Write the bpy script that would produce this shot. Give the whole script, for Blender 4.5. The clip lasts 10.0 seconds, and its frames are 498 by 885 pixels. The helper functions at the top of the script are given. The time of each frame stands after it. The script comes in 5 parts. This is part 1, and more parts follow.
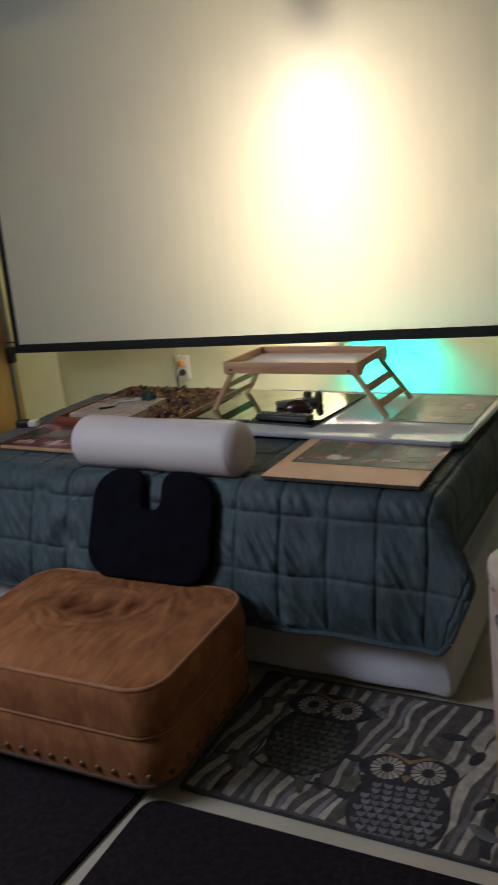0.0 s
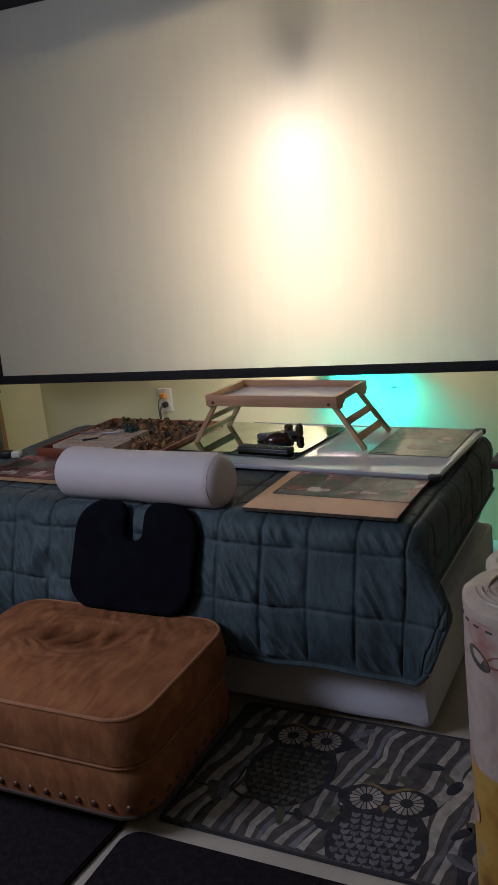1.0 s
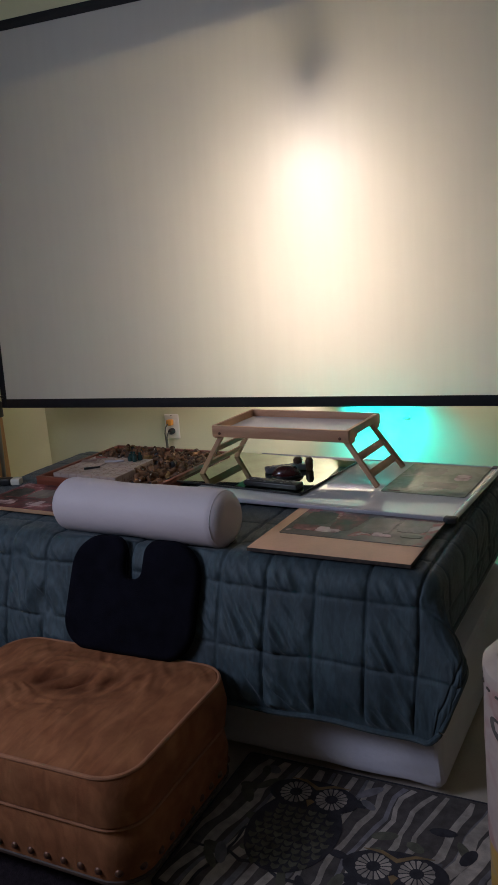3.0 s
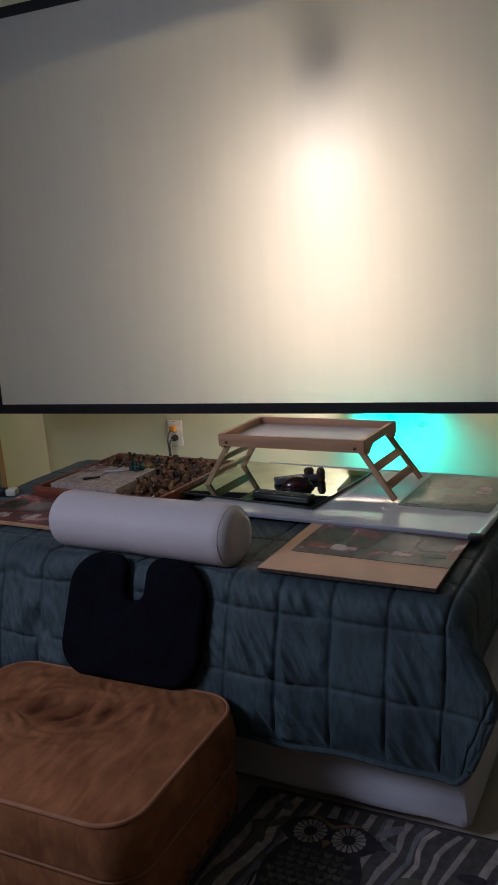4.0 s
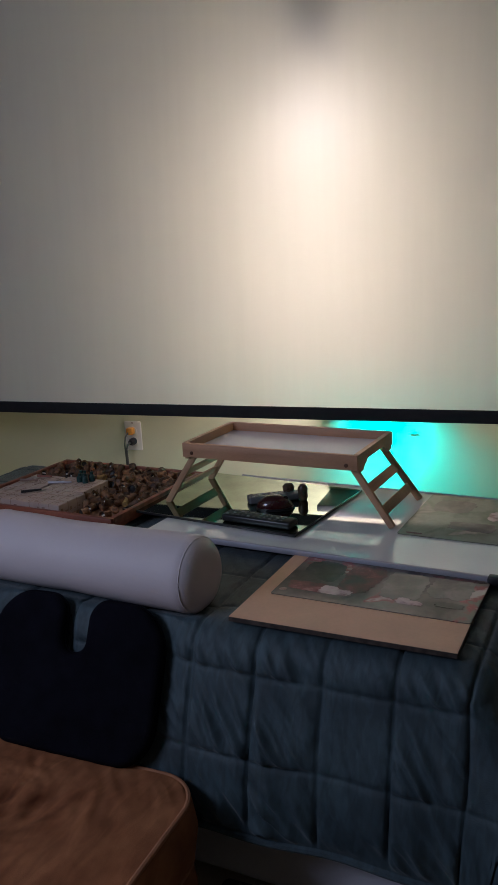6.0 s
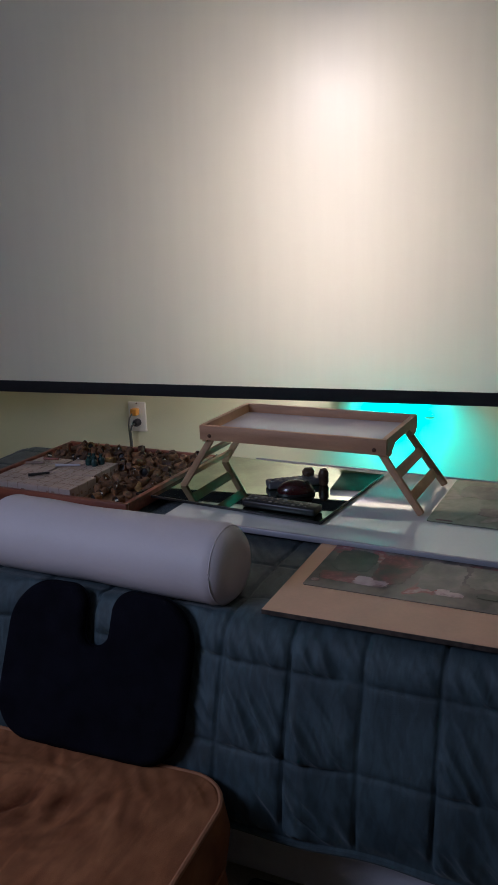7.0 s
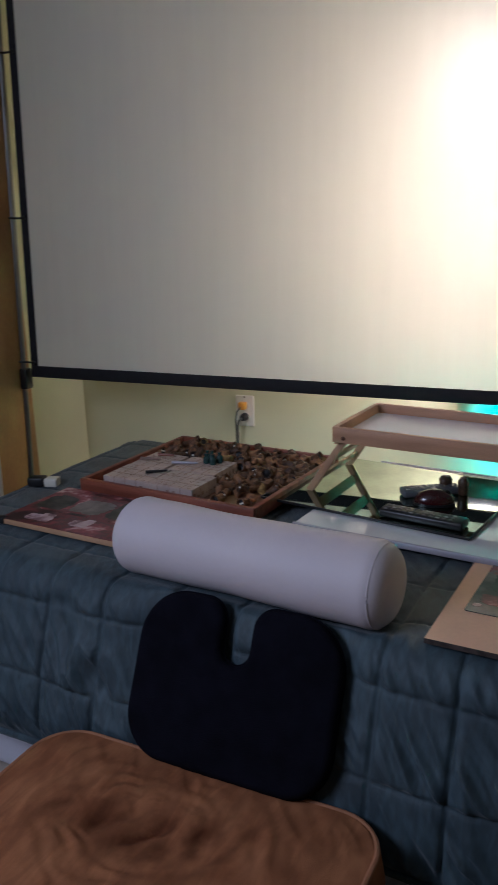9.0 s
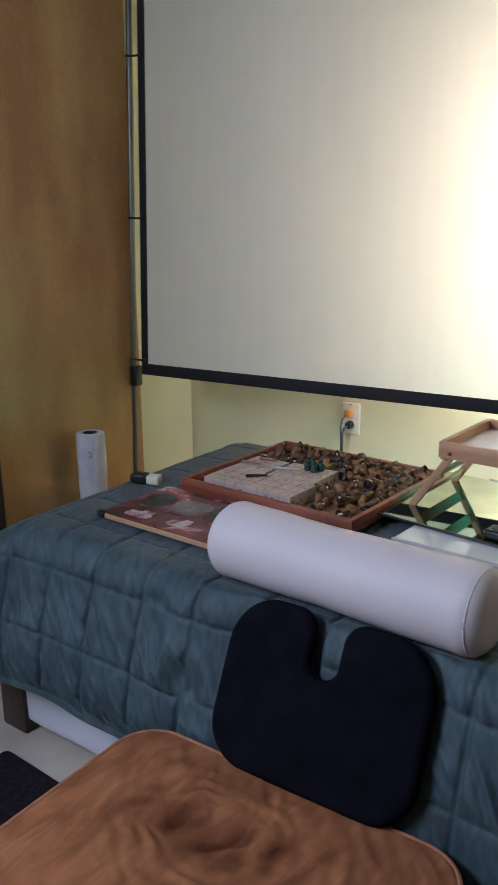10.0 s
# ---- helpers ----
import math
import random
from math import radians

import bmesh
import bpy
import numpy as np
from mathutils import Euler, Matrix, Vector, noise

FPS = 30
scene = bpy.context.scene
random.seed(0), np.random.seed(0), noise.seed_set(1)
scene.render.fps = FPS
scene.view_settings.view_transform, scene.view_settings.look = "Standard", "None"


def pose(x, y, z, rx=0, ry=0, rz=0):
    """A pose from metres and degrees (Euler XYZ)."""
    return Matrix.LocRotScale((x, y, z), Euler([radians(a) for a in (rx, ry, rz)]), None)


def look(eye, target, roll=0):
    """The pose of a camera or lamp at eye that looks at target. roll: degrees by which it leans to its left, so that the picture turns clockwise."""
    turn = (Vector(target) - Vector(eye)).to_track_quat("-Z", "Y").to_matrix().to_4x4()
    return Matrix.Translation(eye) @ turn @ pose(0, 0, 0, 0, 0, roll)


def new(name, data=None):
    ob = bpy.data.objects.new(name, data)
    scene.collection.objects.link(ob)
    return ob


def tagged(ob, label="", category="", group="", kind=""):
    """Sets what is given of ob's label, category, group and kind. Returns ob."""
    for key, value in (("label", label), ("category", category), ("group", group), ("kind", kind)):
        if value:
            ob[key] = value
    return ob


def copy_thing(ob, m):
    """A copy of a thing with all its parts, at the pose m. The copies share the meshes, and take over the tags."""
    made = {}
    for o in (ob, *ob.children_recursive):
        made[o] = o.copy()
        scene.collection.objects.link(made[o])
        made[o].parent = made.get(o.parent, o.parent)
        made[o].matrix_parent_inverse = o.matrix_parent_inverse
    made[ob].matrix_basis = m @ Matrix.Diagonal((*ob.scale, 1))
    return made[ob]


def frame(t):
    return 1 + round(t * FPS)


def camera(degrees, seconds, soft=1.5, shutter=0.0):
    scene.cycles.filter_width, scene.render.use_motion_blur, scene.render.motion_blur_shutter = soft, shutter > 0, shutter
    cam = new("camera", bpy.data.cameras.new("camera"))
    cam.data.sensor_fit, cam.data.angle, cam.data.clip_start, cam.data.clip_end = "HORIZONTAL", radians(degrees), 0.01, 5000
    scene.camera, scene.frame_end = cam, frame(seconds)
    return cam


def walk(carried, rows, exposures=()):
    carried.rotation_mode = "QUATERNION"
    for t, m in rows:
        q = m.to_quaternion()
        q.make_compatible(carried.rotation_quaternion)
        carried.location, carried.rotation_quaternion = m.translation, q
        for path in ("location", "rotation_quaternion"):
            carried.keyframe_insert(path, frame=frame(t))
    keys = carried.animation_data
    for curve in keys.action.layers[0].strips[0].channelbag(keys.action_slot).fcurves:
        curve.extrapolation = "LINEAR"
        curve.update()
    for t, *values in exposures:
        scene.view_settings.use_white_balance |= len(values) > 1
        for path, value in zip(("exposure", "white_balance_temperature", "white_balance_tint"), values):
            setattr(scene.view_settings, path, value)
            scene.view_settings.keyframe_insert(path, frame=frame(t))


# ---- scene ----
cam = camera(33.7, 10.0, shutter=0.4)
PATH = [
    (0, (-0.042, 0.25, 1.406), (-1.044, 1.884, 0.837), -6.4),
    (0.2, (-0.031, 0.246, 1.419), (-0.974, 1.917, 0.855), -6.5),
    (0.5, (-0.023, 0.228, 1.412), (-0.971, 1.911, 0.894), -6.0),
    (1, (-0.022, 0.215, 1.419), (-0.988, 1.893, 0.919), -5.7),
    (1.5, (-0.014, 0.22, 1.422), (-0.987, 1.897, 0.931), -5.7),
    (2, (-0.033, 0.247, 1.437), (-1.008, 1.924, 0.949), -5.7),
    (2.5, (-0.053, 0.281, 1.436), (-1.042, 1.958, 0.981), -4.8),
    (4, (-0.171, 0.456, 1.429), (-1.164, 2.133, 0.979), -4.7),
    (4.5, (-0.273, 0.519, 1.419), (-1.264, 2.197, 0.971), -4.7),
    (5, (-0.331, 0.61, 1.396), (-1.295, 2.301, 0.937), -4.6),
    (5.5, (-0.358, 0.763, 1.387), (-1.294, 2.469, 0.926), -3.7),
    (7, (-0.533, 0.845, 1.372), (-1.403, 2.57, 0.853), -2.4),
    (7.5, (-0.61, 0.874, 1.379), (-1.441, 2.604, 0.818), -2.8),
    (8, (-0.682, 0.867, 1.384), (-1.512, 2.599, 0.824), -2.4),
    (8.5, (-0.729, 0.858, 1.383), (-1.58, 2.581, 0.83), -2.5),
    (9, (-0.759, 0.887, 1.38), (-1.758, 2.532, 0.835), -1.8),
    (9.5, (-0.755, 0.918, 1.383), (-1.887, 2.474, 0.837), -1.3),
    (10, (-0.766, 0.918, 1.383), (-1.978, 2.417, 0.849), -0.6),
]
EXPOSURES = [(0.0, 0.32, 6800, 6), (0.6, 0.02, 6550, 10), (1.0, -0.03, 6400, 14), (2.5, -0.15, 6200, 16), (4.5, -0.3, 6050, 16), (5.5, -0.45, 5950, 16), (7.0, -0.52, 5650, 17), (8.4, -0.52, 5600, 18), (9.0, -0.05, 5800, 16), (9.5, 0.3, 5850, 17), (10.0, 0.78, 5850, 10)]
walk(cam, [(t, look(eye, target, roll)) for t, eye, target, roll in PATH], EXPOSURES)

# ---- light ----
THETA = math.atan(0.13)
W = Matrix.Translation((-2.285, 3.45, 0)) @ Matrix.Rotation(THETA, 4, "Z")   # wall frame: u along the back wall, v out of it, z up


def wpt(u, v, z):
    return W @ Vector((u, v, z))


world = bpy.data.worlds.new("world")
scene.world = world
world.use_nodes = True
sky = world.node_tree.nodes.new("ShaderNodeTexSky")
sky.sky_type, sky.sun_disc, sky.sun_elevation, sky.sun_rotation = "NISHITA", False, radians(6), radians(200)
world.node_tree.links.new(sky.outputs[0], world.node_tree.nodes["Background"].inputs[0])
world.node_tree.nodes["Background"].inputs[1].default_value = 0.05


def lamp(name, kind, m, energy, color, size=0.05, size_y=None, spread=180):
    d = bpy.data.lights.new(name, kind)
    d.energy, d.color = energy, color
    if kind == "AREA":
        d.shape, d.size, d.size_y, d.spread = "RECTANGLE", size, size_y or size, radians(spread)
    else:
        d.shadow_soft_size = size
    ob = new(name, d)
    ob.matrix_world = m
    return ob


# dusk daylight in the window of the left wall, beside the camera
lamp("window_daylight", "AREA", look(wpt(-0.74, -3.10, 2.0), wpt(0.9, -1.7, 0.6)), 28.5, (0.72, 0.80, 1.0), 0.95, 0.75)
# warm bulb between the projection screen and the wall
lamp("warm_bulb_light", "POINT", Matrix.Translation(wpt(0.845, -0.160, 1.70)), 1.80, (1.0, 0.88, 0.80), 0.04)
# lamps added under the bulb to stretch its glow: on the cloth and back on the wall
lamp("added_tail_glow", "AREA", look(wpt(0.845, -0.09, 1.42), wpt(0.845, -1.0, 1.42)), 0.34, (1.0, 0.88, 0.86), 0.08, 0.44)
lamp("added_wall_glow", "AREA", look(wpt(0.845, -0.19, 1.34), wpt(0.845, 0.0, 1.30)), 18.5, (1.0, 0.83, 0.88), 0.03, 0.80)
# cyan mood light low behind the screen
lamp("cyan_light", "AREA", look(wpt(0.94, -0.13, 0.835), wpt(0.99, 0.0, 0.62)), 3.6, (0.0, 0.88, 1.0), 0.16, 0.03, 105)


# ---- materials ----
def mat(name, base, rough=0.6, metal=0.0, vary=0.15, scale=8.0, bump=0.0, bscale=120.0, sheen=0.0, coat=0.0, stretch=(1, 1, 1), dark=None, rand=0.0, spec=0.5):
    m = bpy.data.materials.new(name)
    m.use_nodes = True
    nt = m.node_tree
    N, L = nt.nodes, nt.links
    b = N["Principled BSDF"]
    b.inputs["Roughness"].default_value, b.inputs["Metallic"].default_value = rough, metal
    b.inputs["Specular IOR Level"].default_value = spec
    b.inputs["Sheen Weight"].default_value, b.inputs["Sheen Roughness"].default_value = sheen, 0.4
    b.inputs["Coat Weight"].default_value = coat
    tc = N.new("ShaderNodeTexCoord")
    mp = N.new("ShaderNodeMapping")
    mp.inputs["Scale"].default_value = stretch
    L.new(tc.outputs["Object"], mp.inputs[0])
    n1, n2 = N.new("ShaderNodeTexNoise"), N.new("ShaderNodeTexNoise")
    n1.inputs["Scale"].default_value, n1.inputs["Detail"].default_value = scale, 6
    n2.inputs["Scale"].default_value, n2.inputs["Detail"].default_value = bscale, 4
    L.new(mp.outputs[0], n1.inputs[0]), L.new(mp.outputs[0], n2.inputs[0])
    ramp = N.new("ShaderNodeValToRGB")
    lo = dark or [c * (1 - vary) for c in base]
    hi = [min(1, c * (1 + vary)) for c in base] if not dark else base
    ramp.color_ramp.elements[0].position, ramp.color_ramp.elements[1].position = 0.32, 0.68
    ramp.color_ramp.elements[0].color, ramp.color_ramp.elements[1].color = (*lo, 1), (*hi, 1)
    add = N.new("ShaderNodeMath")
    add.operation = "MULTIPLY_ADD"
    add.inputs[1].default_value = 0.3
    sub = N.new("ShaderNodeMath")
    sub.operation = "SUBTRACT"
    sub.inputs[1].default_value = 0.15
    L.new(n2.outputs[0], add.inputs[0]), L.new(n1.outputs[0], add.inputs[2]), L.new(add.outputs[0], sub.inputs[0])
    L.new(sub.outputs[0], ramp.inputs[0])
    out = ramp.outputs[0]
    if rand:
        oi = N.new("ShaderNodeObjectInfo")
        hsv = N.new("ShaderNodeHueSaturation")
        mr = N.new("ShaderNodeMapRange")
        mr.inputs[3].default_value, mr.inputs[4].default_value = 1 - rand, 1 + rand
        L.new(oi.outputs["Random"], mr.inputs[0]), L.new(mr.outputs[0], hsv.inputs["Value"]), L.new(out, hsv.inputs["Color"])
        out = hsv.outputs[0]
    L.new(out, b.inputs["Base Color"])
    if bump:
        bp = N.new("ShaderNodeBump")
        bp.inputs["Strength"].default_value, bp.inputs["Distance"].default_value = bump, 0.004
        L.new(n2.outputs[0], bp.inputs["Height"]), L.new(bp.outputs[0], b.inputs["Normal"])
    return m


def nap(m, rotation, scale, lo, hi, strength=0.5, distance=0.01):
    """Adds the streaky nap of a pile fabric to a material."""
    N, L = m.node_tree.nodes, m.node_tree.links
    b = N["Principled BSDF"]
    tc, mp, n, r, mx = N.new("ShaderNodeTexCoord"), N.new("ShaderNodeMapping"), N.new("ShaderNodeTexNoise"), N.new("ShaderNodeValToRGB"), N.new("ShaderNodeMixRGB")
    mp.inputs["Rotation"].default_value = [radians(a) for a in rotation]
    mp.inputs["Scale"].default_value = scale
    n.inputs["Scale"].default_value, n.inputs["Detail"].default_value, n.inputs["Distortion"].default_value = 1.0, 5, 0.9
    r.color_ramp.elements[0].position, r.color_ramp.elements[1].position = 0.40, 0.68
    r.color_ramp.elements[0].color, r.color_ramp.elements[1].color = (lo, lo, lo, 1), (hi, hi, hi, 1)
    mx.blend_type = "MULTIPLY"
    mx.inputs[0].default_value = 1.0
    base = b.inputs["Base Color"].links[0].from_socket
    L.new(tc.outputs["Object"], mp.inputs[0]), L.new(mp.outputs[0], n.inputs[0]), L.new(n.outputs[0], r.inputs[0])
    L.new(base, mx.inputs[1]), L.new(r.outputs[0], mx.inputs[2]), L.new(mx.outputs[0], b.inputs["Base Color"])
    bp = N.new("ShaderNodeBump")
    bp.inputs["Strength"].default_value, bp.inputs["Distance"].default_value = strength, distance
    old = b.inputs["Normal"].links[0].from_socket
    L.new(n.outputs[0], bp.inputs["Height"]), L.new(old, bp.inputs["Normal"]), L.new(bp.outputs[0], b.inputs["Normal"])
    return m


def nap_and_shade(m, centre, radius, dark):
    """Nap and painted shade: darker hollows and broken rings round a seat's worn middle."""
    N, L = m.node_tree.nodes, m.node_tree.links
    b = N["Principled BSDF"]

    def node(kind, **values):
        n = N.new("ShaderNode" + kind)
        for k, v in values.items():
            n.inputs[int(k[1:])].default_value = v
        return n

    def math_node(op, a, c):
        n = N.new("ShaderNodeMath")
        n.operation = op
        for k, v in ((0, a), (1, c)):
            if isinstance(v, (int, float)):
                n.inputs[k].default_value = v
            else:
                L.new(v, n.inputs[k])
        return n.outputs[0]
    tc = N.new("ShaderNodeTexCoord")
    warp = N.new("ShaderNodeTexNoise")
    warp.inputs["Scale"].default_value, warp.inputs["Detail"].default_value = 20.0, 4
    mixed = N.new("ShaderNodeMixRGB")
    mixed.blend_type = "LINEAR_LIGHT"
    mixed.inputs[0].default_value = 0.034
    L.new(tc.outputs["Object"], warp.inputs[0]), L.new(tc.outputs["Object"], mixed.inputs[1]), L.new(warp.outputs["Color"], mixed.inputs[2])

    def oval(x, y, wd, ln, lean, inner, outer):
        """A soft-edged oval of nap and painted shade: 1 inside, 0 outside."""
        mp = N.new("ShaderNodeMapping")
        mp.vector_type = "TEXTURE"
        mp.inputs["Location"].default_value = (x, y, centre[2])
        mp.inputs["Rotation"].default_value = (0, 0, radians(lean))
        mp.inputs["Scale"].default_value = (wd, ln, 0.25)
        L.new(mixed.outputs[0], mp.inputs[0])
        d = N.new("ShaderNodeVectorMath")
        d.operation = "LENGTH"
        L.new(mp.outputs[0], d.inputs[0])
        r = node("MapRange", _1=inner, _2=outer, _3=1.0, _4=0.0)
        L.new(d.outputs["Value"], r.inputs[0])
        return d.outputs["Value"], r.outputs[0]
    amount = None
    # ovals follow the seat's hollows: darker nap with their shade coloured in
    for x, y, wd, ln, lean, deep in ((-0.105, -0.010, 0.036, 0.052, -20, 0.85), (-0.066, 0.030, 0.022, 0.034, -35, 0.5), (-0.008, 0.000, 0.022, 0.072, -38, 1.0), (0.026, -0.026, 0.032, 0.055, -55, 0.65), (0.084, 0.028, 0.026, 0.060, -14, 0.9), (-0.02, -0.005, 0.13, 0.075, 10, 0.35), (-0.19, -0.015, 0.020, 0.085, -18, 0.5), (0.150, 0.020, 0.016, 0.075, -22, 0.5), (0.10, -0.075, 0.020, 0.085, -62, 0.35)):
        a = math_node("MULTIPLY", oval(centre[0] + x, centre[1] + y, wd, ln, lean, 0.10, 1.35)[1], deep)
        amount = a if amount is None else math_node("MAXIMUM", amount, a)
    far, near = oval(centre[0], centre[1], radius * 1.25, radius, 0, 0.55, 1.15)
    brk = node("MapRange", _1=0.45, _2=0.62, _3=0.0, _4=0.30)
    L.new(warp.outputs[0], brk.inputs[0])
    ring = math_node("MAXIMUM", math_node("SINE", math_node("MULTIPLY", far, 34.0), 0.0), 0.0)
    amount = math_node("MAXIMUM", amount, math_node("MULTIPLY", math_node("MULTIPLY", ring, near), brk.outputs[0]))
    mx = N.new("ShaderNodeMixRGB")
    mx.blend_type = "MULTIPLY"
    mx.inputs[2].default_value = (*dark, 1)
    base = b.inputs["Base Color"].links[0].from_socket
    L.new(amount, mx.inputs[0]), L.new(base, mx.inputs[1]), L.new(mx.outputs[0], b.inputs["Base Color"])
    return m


def screen_mat():
    m = bpy.data.materials.new("screen_cloth")
    m.use_nodes = True
    N, L = m.node_tree.nodes, m.node_tree.links
    N.remove(N["Principled BSDF"])
    tc, mp, n = N.new("ShaderNodeTexCoord"), N.new("ShaderNodeMapping"), N.new("ShaderNodeTexNoise")
    mp.inputs["Scale"].default_value = (34, 34, 0.5)
    n.inputs["Scale"].default_value, n.inputs["Detail"].default_value = 1.0, 5
    L.new(tc.outputs["Object"], mp.inputs[0]), L.new(mp.outputs[0], n.inputs[0])
    r = N.new("ShaderNodeValToRGB")
    r.color_ramp.elements[0].color, r.color_ramp.elements[1].color = (0.795, 0.785, 0.785, 1), (0.815, 0.805, 0.805, 1)
    r.color_ramp.elements[0].position, r.color_ramp.elements[1].position = 0.3, 0.7
    L.new(n.outputs[0], r.inputs[0])
    d, t, mx = N.new("ShaderNodeBsdfDiffuse"), N.new("ShaderNodeBsdfTranslucent"), N.new("ShaderNodeMixShader")
    L.new(r.outputs[0], d.inputs[0]), L.new(r.outputs[0], t.inputs[0])
    mx.inputs[0].default_value = 0.5
    L.new(d.outputs[0], mx.inputs[1]), L.new(t.outputs[0], mx.inputs[2]), L.new(mx.outputs[0], N["Material Output"].inputs[0])
    return m


